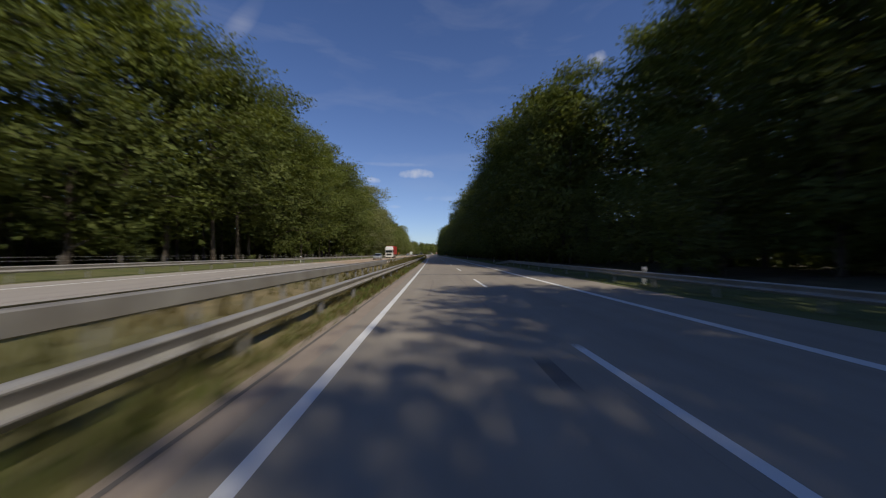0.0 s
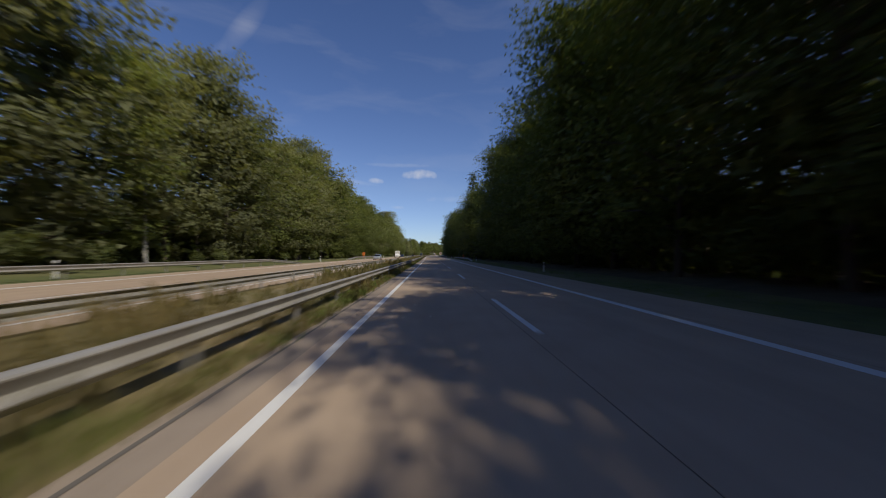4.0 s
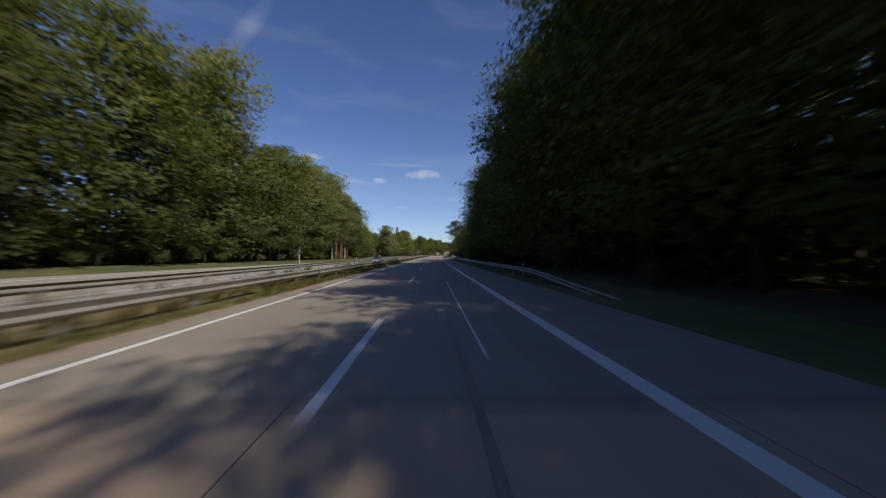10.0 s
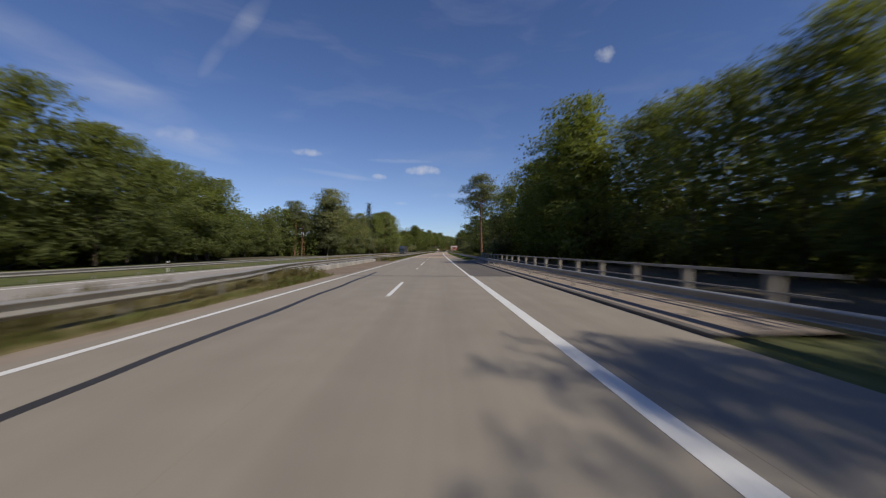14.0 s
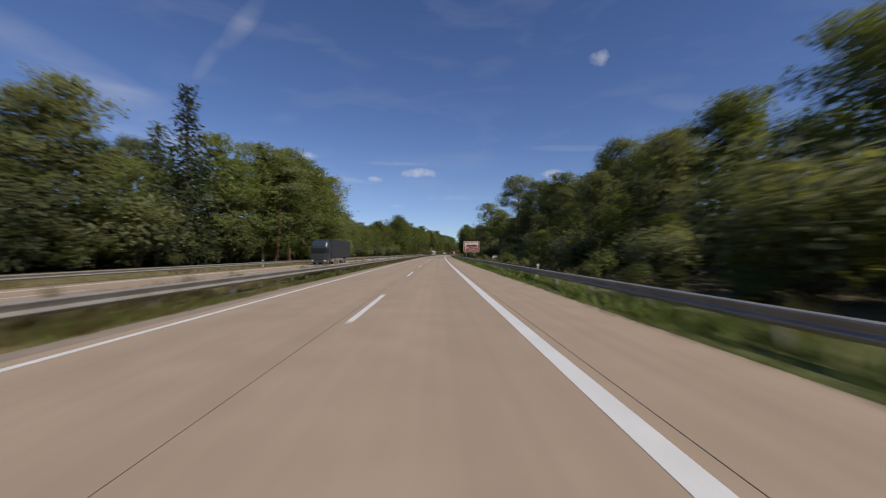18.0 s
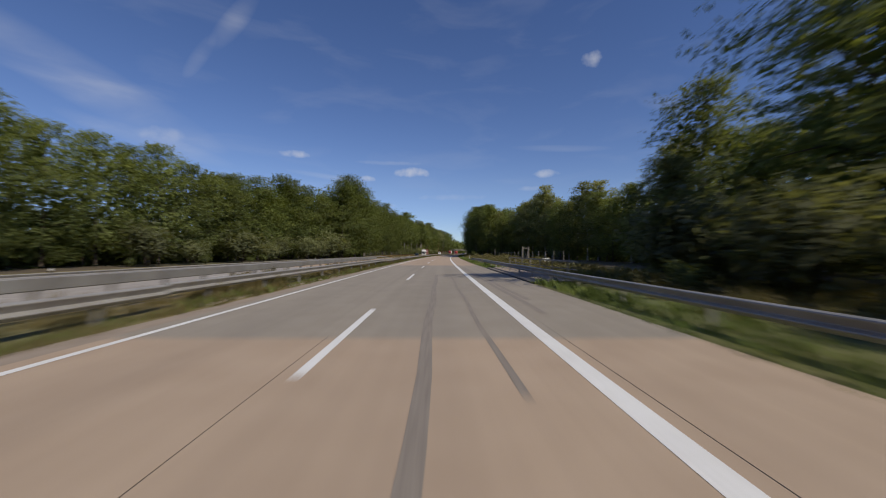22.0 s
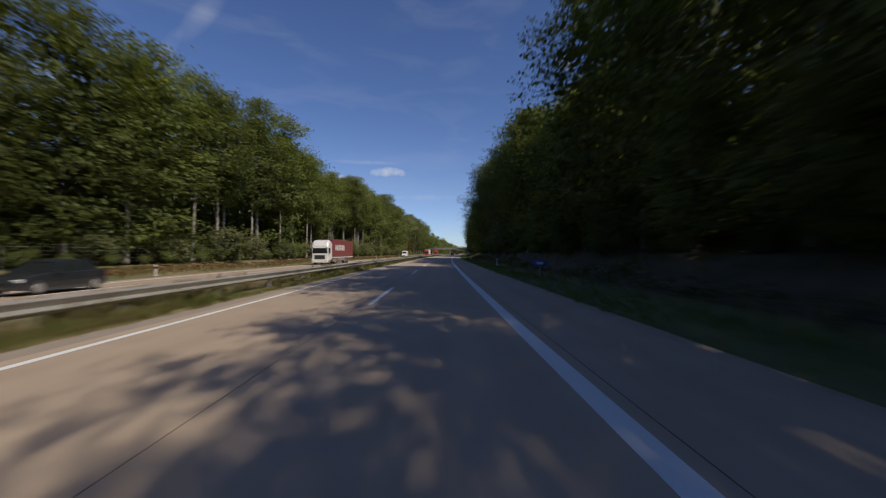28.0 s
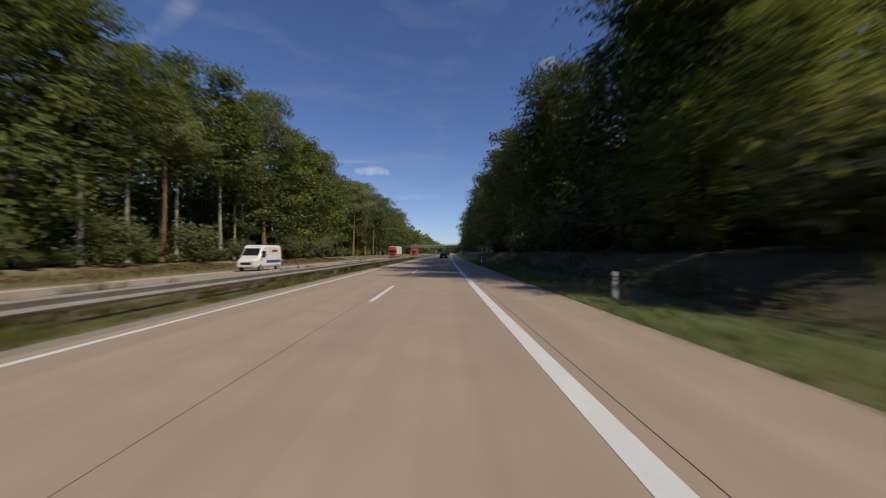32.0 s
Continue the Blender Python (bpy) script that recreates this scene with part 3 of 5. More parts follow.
def sprays(centres, out_dir, size, leaves, flat=0.5, droop=0.25, aspect=0.85, frond=0.0):
    """Leafy twigs: each a fan of pointed leaf blades round a centre, tilted outwards and drooping."""
    n = len(centres) * leaves
    c = np.repeat(centres, leaves, axis=0)
    o = np.repeat(out_dir, leaves, axis=0)
    d = rng.normal(size=(n, 3)) * 0.75 + o * 0.45
    d[:, 2] = d[:, 2] * (1 - flat) - droop
    d = unit(d)
    up = rng.normal(size=(n, 3)) * 0.5 + np.array([0, 0, 0.75]) + o * 0.9
    side = unit(np.cross(d, up))
    L = size * rng.uniform(0.55, 1.35, size=(n, 1))
    base = c + soft((n, 3)) * size * 0.6
    if frond:   # leaves spread along a flat, drooping twig
        run = rng.uniform(-0.7, 1.0, size=(n, 1)) * frond
        level = unit(o * np.array([1, 1, 0.25]) + np.array([1e-3, 0, 0]))
        across = np.stack([-level[:, 1], level[:, 0], np.zeros(n)], axis=1)
        base = c + level * run + across * soft((n, 1)) * frond * 0.36 + soft((n, 3)) * size * np.array([0.35, 0.35, 0.22])
        base[:, 2] -= 0.45 * np.maximum(run[:, 0], 0) ** 1.5
    v = np.empty((n, 3, 3))
    v[:, 0] = base + side * L * aspect * rng.uniform(0.2, 0.7, size=(n, 1))
    v[:, 1] = base + d * L
    v[:, 2] = base - side * L * aspect * rng.uniform(0.2, 0.7, size=(n, 1)) + d * L * rng.uniform(-0.1, 0.35, size=(n, 1))
    # each blade faces outwards and is shaded with the roundness of its twig
    g = np.cross(v[:, 1] - v[:, 0], v[:, 2] - v[:, 0])
    turn = np.sum(g * o, axis=1) < 0
    v[turn] = v[turn][:, [0, 2, 1]]
    g[turn] *= -1
    nrm = unit(o + unit(g) * 0.55 + rng.normal(size=(n, 3)) * 0.15)
    v = v.reshape(-1, 3)
    NORMALS[len(v)] = np.repeat(nrm, 3, axis=0)
    return v


def leaf_mesh(name, v, material):
    """Leaf blades with their soft normals."""
    me = fast_mesh(name, v, tris(v), material)
    me.polygons.foreach_set("use_smooth", np.ones(len(me.polygons), dtype=bool))
    me.normals_split_custom_set(NORMALS[len(v)].astype(np.float32))
    return me


def tris(v):
    return np.arange(len(v)).reshape(-1, 3)


def quads(v):
    return np.arange(len(v)).reshape(-1, 4)


def fast_mesh(name, v, f, material):
    """Mesh from arrays of quads."""
    me = bpy.data.meshes.new(name)
    v = np.asarray(v, dtype=np.float32)
    f = np.asarray(f, dtype=np.int32)
    me.vertices.add(len(v))
    me.vertices.foreach_set("co", v.ravel())
    me.loops.add(f.size)
    me.loops.foreach_set("vertex_index", f.ravel())
    me.polygons.add(len(f))
    me.polygons.foreach_set("loop_start", np.arange(0, f.size, f.shape[1], dtype=np.int32))
    me.materials.append(material)
    me.update(calc_edges=True)
    return me


def tube(points, radii, seg=7):
    """Vertices and quads of a tapered tube."""
    pts = [Vector(p) for p in points]
    vs, fs = [], []
    for i, (p, r) in enumerate(zip(pts, radii)):
        t = (pts[min(i + 1, len(pts) - 1)] - pts[max(i - 1, 0)]).normalized()
        x = t.orthogonal().normalized()
        y = t.cross(x)
        for j in range(seg):
            a = 2 * math.pi * j / seg
            vs.append(tuple(p + (x * math.cos(a) + y * math.sin(a)) * r))
        if i:
            for j in range(seg):
                a0, a1 = (i - 1) * seg + j, (i - 1) * seg + (j + 1) % seg
                fs.append((a0, a1, a1 + seg, a0 + seg))
    return vs, fs


def woods(name, tubes, material):
    vs, fs = [], []
    for v, f in tubes:
        o = len(vs)
        vs += v
        fs += [tuple(i + o for i in q) for q in f]
    me = fast_mesh(name, np.array(vs), np.array(fs), material)
    me.polygons.foreach_set("use_smooth", np.ones(len(me.polygons), dtype=bool))
    return me


def wobbly(h, r0, lean=0.3, n=7):
    ph = rng.uniform(0, 6.28, 2)
    return [(lean * math.sin(ph[0] + 2.2 * i / n) * i / n, lean * math.sin(ph[1] + 1.7 * i / n) * i / n, h * i / n) for i in range(n + 1)], [r0 * (1.25 if i == 0 else 1 - 0.85 * i / n) for i in range(n + 1)]


def broadleaf(kind, h, crown_lo, width, bark, leaf, n_sprays, leaves=4, size=0.55, flat=0.5, limbs=16, shell=0.55, widest=0.45, frond=0.55, fill=220):
    """Tree prototype: trunk with limbs, and a crown of leafy twigs in lobes."""
    pts, rad = wobbly(h * 0.93, 0.0078 * h + 0.03, 0.5)
    tubes = [tube(pts, rad, 7)]
    cen, out = [], []
    lob = []
    for i in range(limbs):
        z = crown_lo + (h * 0.92 - crown_lo) * (i + rng.uniform(0.1, 0.9)) / limbs
        a = i * 2.4 + rng.uniform(-0.5, 0.5)
        f = (z - crown_lo) / (h - crown_lo)
        env = math.sin(math.pi * min(1, max(0.02, f)) ** (math.log(0.5) / math.log(widest))) ** 0.6
        L = width * 0.5 * (0.35 + 0.65 * env) * rng.uniform(0.8, 1.15)
        b = np.interp(z, [p[2] for p in pts], [p[0] for p in pts]), np.interp(z, [p[2] for p in pts], [p[1] for p in pts])
        e = (b[0] + L * math.cos(a), b[1] + L * math.sin(a), z + L * rng.uniform(0.05, 0.45))
        mid = ((b[0] + e[0]) / 2, (b[1] + e[1]) / 2, (z + e[2]) / 2 + 0.15 * L)
        r = max(0.025, 0.05 * (1 - f) + 0.02) * h / 22
        tubes.append(tube([(b[0], b[1], z), mid, e], [r * 1.6, r, r * 0.35], 4))
        lob.append((b, e, z, L))
    per = n_sprays // limbs
    for (bx, by), e, z, L in lob:
        t = rng.uniform(0.35, 1.08, per) ** shell
        c = np.stack([bx + (e[0] - bx) * t, by + (e[1] - by) * t, z + (e[2] - z) * t + 0.1 * L * np.sin(t * 3.1)], axis=1)
        spread = 0.20 * L + 0.35
        j = soft(c.shape) * np.array([spread, spread, spread * 0.62])
        c += j
        cen.append(c)
        out.append(unit(j + np.array([0, 0, 0.15 * spread])))
    m = n_sprays // 8
    top = np.stack([soft(m) * width * 0.13 + pts[-1][0], soft(m) * width * 0.13 + pts[-1][1], h - np.abs(soft(m)) * h * 0.05], axis=1)
    cen = np.concatenate(cen + [top])
    lobe = np.concatenate(out + [np.tile(np.array([0, 0, 1.0]), (m, 1))])
    out = unit(cen * np.array([1, 1, 0.6]) - np.array([0, 0, 0.6 * (crown_lo + (h - crown_lo) * 0.35)]))
    out = unit(out * 0.8 + lobe * 0.55 + np.array([0, 0, 0.3]))
    v = sprays(cen, out, size, leaves, flat=flat, frond=frond)
    pick = rng.choice(len(cen), min(len(cen), fill), replace=False)
    inner = cen[pick] * np.array([0.5, 0.5, 0.86]) + np.array([0, 0, 0.4])
    w = sprays(inner, out[pick], 0.62, 4, flat=0.2, aspect=1.0)
    nn = np.concatenate([NORMALS[len(v)], NORMALS[len(w)]])
    v = np.concatenate([v, w])
    NORMALS[len(v)] = nn
    root = empty(kind)
    tr = new("trunk", woods("trunk", tubes, bark))
    tr.parent = root
    cr = new("crown", leaf_mesh("crown", v, leaf))
    cr.parent = root
    return root


def pine(h, n_pads=28, size=0.34):
    pts, rad = wobbly(h * 0.97, 0.2 + 0.004 * h, 0.7)
    tubes = [tube(pts, rad, 7)]
    cen, out = [], []
    for i in range(n_pads):
        f = (i + rng.uniform(0, 1)) / n_pads
        z = h * (0.60 + 0.38 * f)
        a = i * 2.4 + rng.uniform(-0.6, 0.6)
        L = (2.9 * (1 - f) ** 0.5 + 0.6) * rng.uniform(0.7, 1.2)
        bx, by = np.interp(z, [p[2] for p in pts], [p[0] for p in pts]), np.interp(z, [p[2] for p in pts], [p[1] for p in pts])
        e = (bx + L * math.cos(a), by + L * math.sin(a), z + L * rng.uniform(0.1, 0.5))
        tubes.append(tube([(bx, by, z), ((bx + e[0]) / 2, (by + e[1]) / 2, (z + e[2]) / 2 + 0.1), e], [0.07, 0.045, 0.02], 5))
        c = np.array(e) + soft((130, 3)) * np.array([0.80, 0.80, 0.36])
        cen.append(c)
        out.append(unit(c - np.array([bx, by, z - 1.0])))
    for i in range(4):   # dead stubs
        z = h * rng.uniform(0.3, 0.58)
        a = rng.uniform(0, 6.28)
        tubes.append(tube([(0, 0, z), (1.0 * math.cos(a), 1.0 * math.sin(a), z - 0.1)], [0.035, 0.012], 4))
    v = sprays(np.concatenate(cen), np.concatenate(out), size, 3, flat=0.2, droop=-0.1, aspect=0.42)
    root = empty("pine_tree")
    new("trunk", woods("trunk", tubes, BARK["pine"])).parent = root
    new("crown", leaf_mesh("crown", v, LEAF["pine"])).parent = root
    return root


def spruce(h, width, n=30):
    pts, rad = wobbly(h, 0.011 * h + 0.05, 0.1)
    tubes = [tube(pts, rad, 8)]
    cen, out = [], []
    for i in range(n * 5):
        f = (i + 0.5) / (n * 5)
        z = h * (0.08 + 0.9 * f)
        a = i * 2.4 + rng.uniform(-0.4, 0.4)
        L = width * 0.5 * (1 - f) ** 0.85 * rng.uniform(0.75, 1.15) + 0.15
        m = max(4, int(13 * (1 - f)))
        t = rng.uniform(0.25, 1.0, m)
        c = np.stack([L * t * math.cos(a), L * t * math.sin(a), z - 0.30 * L * t ** 1.5], axis=1) + soft((m, 3)) * 0.16
        cen.append(c)
        out.append(np.tile(np.array([math.cos(a), math.sin(a), -0.2]), (m, 1)))
        if i % 5 == 0:
            tubes.append(tube([(0, 0, z), (L * 0.9 * math.cos(a), L * 0.9 * math.sin(a), z - 0.25 * L)], [0.04, 0.01], 4))
    v = sprays(np.concatenate(cen), np.concatenate(out), 0.62, 3, flat=0.5, droop=0.35, aspect=0.32)
    root = empty("spruce_tree")
    new("trunk", woods("trunk", tubes, BARK["dark"])).parent = root
    new("crown", leaf_mesh("crown", v, LEAF["spruce"])).parent = root
    return root


def shrub(h, width, n, leaf, size=0.32):
    tubes, cen = [], []
    for i in range(9):
        a, r = i * 2.4, width * 0.42 * rng.uniform(0.3, 1)
        e = (r * math.cos(a), r * math.sin(a), h * rng.uniform(0.55, 0.9))
        tubes.append(tube([(0.12 * math.cos(a), 0.12 * math.sin(a), -0.05), (e[0] * 0.45, e[1] * 0.45, e[2] * 0.55), e], [0.05, 0.03, 0.01], 5))
        c = np.array(e) * rng.uniform(0.45, 1.05, (n // 9, 1)) + soft((n // 9, 3)) * np.array([width * 0.13, width * 0.13, h * 0.13])
        cen.append(c)
    cen = np.concatenate(cen)
    cen[:, 2] = np.maximum(cen[:, 2], 0.12)
    v = sprays(cen, unit(cen - np.array([0, 0, h * 0.3])), size, 3, flat=0.3)
    root = empty("shrub")
    new("stem", woods("stem", tubes, BARK["dark"])).parent = root
    new("foliage", leaf_mesh("foliage", v, leaf)).parent = root
    return root


PROTO = {
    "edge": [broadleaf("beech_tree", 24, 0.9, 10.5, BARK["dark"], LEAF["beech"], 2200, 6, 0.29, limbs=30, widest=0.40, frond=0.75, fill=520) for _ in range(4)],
    # dark bark in place of beech grey: the trunks' shade is in the colour
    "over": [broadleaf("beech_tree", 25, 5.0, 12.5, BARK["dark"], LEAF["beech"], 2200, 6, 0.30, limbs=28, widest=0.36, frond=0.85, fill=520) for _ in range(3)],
    "tall": [broadleaf("beech_tree", 23, 9.2, 7.2, BARK["beech"], LEAF["beech"], 1900, 6, 0.26, limbs=20, flat=0.6, frond=0.7) for _ in range(4)],
    "oak": [broadleaf("oak_tree", 18, 1.0, 9.0, BARK["dark"], LEAF["oak"], 2100, 6, 0.25, limbs=24, flat=0.3, frond=0.45) for _ in range(3)],
    "grey": [broadleaf("willow_tree", 17, 0.6, 7.5, BARK["dark"], LEAF["willow"], 2000, 6, 0.23, limbs=22, flat=0.2, frond=0.45) for _ in range(2)],
    "birch": [broadleaf("birch_tree", 17, 3.2, 5.8, BARK["birch"], LEAF["birch"], 1700, 5, 0.23, limbs=18, flat=0.2, frond=0.45) for _ in range(3)],
    "ash": [broadleaf("ash_tree", 18, 1.0, 9.0, BARK["dark"], LEAF["ash"], 2000, 6, 0.26, limbs=24, flat=0.3, frond=0.6, fill=400) for _ in range(2)],
    "far": [broadleaf("beech_tree", 23, 3.0, 8.8, BARK["beech"], LEAF["beech"], 1300, 3, 0.46, limbs=18, flat=0.5) for _ in range(3)],
    "pine": [pine(20) for _ in range(3)],
    "spruce": [spruce(18, 6.0) for _ in range(2)],
    "shrub": [shrub(3.0, 3.8, 700, LEAF["bush"], 0.24) for _ in range(3)],
    "grey_shrub": [shrub(4.2, 5.0, 900, LEAF["willow"], 0.28) for _ in range(2)],
}
PROTO_H = {"far": 23, "over": 25, "ash": 18, "edge": 24, "tall": 23, "oak": 18, "grey": 17, "birch": 17, "pine": 20, "spruce": 18, "shrub": 3.0, "grey_shrub": 4.2}
TREE_LABEL = {
    "ash": "bright yellow-green ash tree beside the road",
    "over": "large beech tree with trunk coloured dark as in shade and overhanging leafy branches",
    "far": "distant leafy tree in the woodland edge",
    "edge": "leafy green beech tree with low branches at the forest edge", "tall": "tall beech tree with bare grey trunk and high crown",
    "oak": "broad green oak tree at the forest edge", "grey": "dull grey-green willow tree beside the motorway", "birch": "slender birch tree with white trunk",
    "pine": "tall Scots pine with bare orange trunk and flat crown", "spruce": "dark conical spruce tree among broadleaf trees",
    "shrub": "low bright green hazel shrub on the roadside", "grey_shrub": "rounded grey-green shrub beside the road"}
USED = {id(p): False for v in PROTO.values() for p in v}


def plant(kind, s, d, h, z=0.0):
    """Puts one tree of about height h at the forest edge."""
    if s > 1115 and kind in ("edge", "over", "tall", "oak"):
        kind = "far"
    p = PROTO[kind][int(rng.integers(len(PROTO[kind])))]
    k = h / PROTO_H[kind]
    wide = k * rng.uniform(0.92, 1.12)
    m = place(s, d, z - 0.05, turn=rng.uniform(0, 360), size=(wide, wide, k))
    if USED[id(p)]:
        return copy_thing(p, m)
    USED[id(p)] = True
    tagged(p, TREE_LABEL[kind], p.name.split(".")[0].replace("_", " "), group=p.name.split(".")[0].replace("_", " ") + "s along the motorway")
    p.matrix_basis = m
    return p


# forest edges: from, to, offset of the front row, height, spacing, kinds with weights
LEFT = [(8, 122, -27.0, 25.5, 5.6, {"over": 2, "edge": 1}), (122, 150, -27.5, 23, 5.4, {"edge": 2, "grey": 1}), (150, 235, -28.0, 19.6, 5.0, {"oak": 3, "grey": 3, "birch": 1}), (235, 310, -27.5, 20.8, 5.6, {"edge": 3, "oak": 2, "grey": 2}), (310, 345, -27.5, 18.3, 5.4, {"edge": 2, "oak": 2, "grey": 2}), (345, 400, -27.5, 20.8, 5.6, {"edge": 3, "oak": 2, "grey": 1}),
        (400, 440, -27.5, 21, 5.5, {"oak": 3, "edge": 3, "birch": 1}), (440, 488, -28.5, 20, 5.5, {"pine": 2, "oak": 3, "birch": 1}), (488, 500, -28.5, 16.5, 5, {"pine": 2, "oak": 3, "birch": 1}), (500, 508, -29.0, 14.2, 4.2, {"oak": 3, "edge": 1}), (508, 520, -29.0, 12.5, 4.2, {"oak": 3, "edge": 1}), (520, 540, -29.5, 12.3, 4.2, {"oak": 3, "edge": 1}), (540, 575, -37.0, 9, 3.8, {"oak": 3, "grey": 1}), (575, 590, -35.0, 12.3, 3.4, {"oak": 2, "pine": 2}),
        (590, 620, -31.0, 14.0, 4.0, {"grey": 3, "oak": 2, "pine": 1}), (620, 660, -31.0, 13.0, 4.0, {"grey": 3, "spruce": 1, "oak": 2, "pine": 1}), (660, 680, -27.5, 17.8, 5.0, {"oak": 3, "edge": 2, "pine": 1}), (680, 708, -27, 20.3, 5.0, {"oak": 3, "edge": 2, "pine": 1}), (708, 726, -28.5, 17.5, 4.8, {"grey": 2, "pine": 1}),
        (726, 760, -34.5, 15.8, 4.5, {"oak": 4, "edge": 1, "spruce": 1}), (760, 800, -34.5, 14.6, 4.5, {"oak": 4, "edge": 1, "spruce": 1}), (800, 825, -33.5, 15, 4.3, {"oak": 2, "edge": 3}), (825, 850, -32.5, 18, 4.3, {"oak": 2, "edge": 3}), (850, 861, -27.5, 19.5, 5.0, {"edge": 1}), (861, 874, -27.2, 24.5, 5.0, {"edge": 1}), (874, 885, -28, 19, 5, {"edge": 3, "tall": 1}),
        (885, 975, -29.5, 22.5, 4.8, {"tall": 3, "edge": 2}), (975, 1050, -29.5, 26.3, 4.8, {"tall": 6, "edge": 1}), (1050, 1150, -29.5, 26.5, 5.2, {"tall": 6, "pine": 1, "edge": 1}), (1150, 1340, -29.5, 25, 9.5, {"tall": 3, "pine": 3, "spruce": 1, "oak": 1})]
RIGHT = [(-50, -10, 13.4, 20, 5.0, {"edge": 1}), (-10, 4, 17.8, 23.5, 7.5, {"birch": 1}), (5, 20, 18.5, 17.5, 5.0, {"edge": 1}), (20, 46, 21.5, 24.8, 4.4, {"edge": 1}), (48, 58, 14.5, 22, 5.0, {"edge": 1}), (58, 90, 12.8, 26, 4.8, {"edge": 1}), (90, 104, 12.8, 23.5, 4.8, {"edge": 1}), (104, 150, 12.8, 22.3, 5.2, {"edge": 1}), (150, 178, 12.8, 24.5, 5.2, {"edge": 1}), (178, 192, 12.8, 22.5, 5.2, {"edge": 1}), (192, 199, 13.2, 17.5, 5.0, {"edge": 1}), (199, 216, 12.8, 23.5, 5.2, {"edge": 1}), (216, 228, 12.8, 22.3, 4.6, {"edge": 1}), (228, 244, 13, 20.0, 5.0, {"edge": 4, "spruce": 1}),
         (244, 257, 15, 15, 5.5, {"oak": 1}), (257, 273, 12.5, 20.5, 5.2, {"edge": 1}), (273, 324, 16.0, 15.2, 4.6, {"edge": 1}), (324, 332, 13.4, 20.0, 5.0, {"edge": 1}), (332, 352, 13.6, 21.3, 5.2, {"edge": 1}), (352, 390, 13.6, 23.8, 5.0, {"edge": 1}), (390, 406, 13.2, 22.4, 5.0, {"edge": 1}), (406, 428, 13.6, 18.6, 5.2, {"edge": 1}), (428, 444, 13.6, 19.2, 5.0, {"edge": 1}), (444, 470, 16.2, 15.8, 4.8, {"edge": 1}), (470, 516, 19.5, 12.5, 4.8, {"oak": 4, "edge": 1}),
         (516, 540, 17.0, 16.5, 5.0, {"ash": 1}), (540, 560, 21, 13, 5.5, {"oak": 2, "pine": 1}), (560, 632, 24.0, 13.2, 4.0, {"pine": 5, "oak": 5}), (632, 662, 24.0, 13.2, 4.2, {"pine": 4, "oak": 5}), (662, 683, 25, 14.6, 4.2, {"pine": 5, "oak": 5}), (683, 701, 25.0, 15.8, 3.6, {"oak": 3, "pine": 4}), (700, 745, 24.0, 12.3, 4.2, {"oak": 3, "pine": 2, "grey": 2}),
         (745, 785, 30.0, 13.5, 4.0, {"birch": 4, "oak": 4}), (785, 803, 29.0, 10.3, 3.8, {"oak": 4, "birch": 3}), (803, 830, 28.0, 12.6, 3.8, {"birch": 4, "oak": 4}), (830, 846, 27.0, 14.6, 3.7, {"birch": 4, "oak": 4}), (846, 862, 26.0, 15.0, 3.8, {"birch": 4, "oak": 3}),
         (862, 874, 20.0, 13, 4.2, {"oak": 2, "birch": 2}), (874, 890, 17.0, 17.5, 4.5, {"oak": 2, "edge": 2}), (890, 911, 14.0, 19.0, 5.5, {"tall": 3, "edge": 2}), (911, 930, 15.0, 17.0, 5, {"edge": 1}), (930, 962, 14.2, 22.0, 5.2, {"tall": 3, "edge": 2}), (962, 978, 17.0, 19.0, 5, {"ash": 1}),
         (978, 1000, 14.0, 20.2, 5.0, {"tall": 2, "edge": 3}), (1000, 1018, 13.8, 23, 4.6, {"tall": 3, "edge": 1}), (1018, 1029, 13.8, 21.4, 4.6, {"tall": 3, "edge": 1}), (1029, 1035, 13.0, 21, 4.0, {"ash": 1}), (1038, 1052, 20.5, 10.5, 4.5, {"ash": 1}), (1026, 1063, 29.5, 19.5, 4.2, {"ash": 2, "edge": 1}), (1067, 1078, 16.5, 20.5, 4.6, {"edge": 2, "spruce": 1}), (1078, 1140, 14.0, 21.5, 6.0, {"tall": 2, "spruce": 2, "edge": 2}), (1140, 1340, 14.0, 21.5, 9.5, {"tall": 2, "spruce": 2, "edge": 2})]
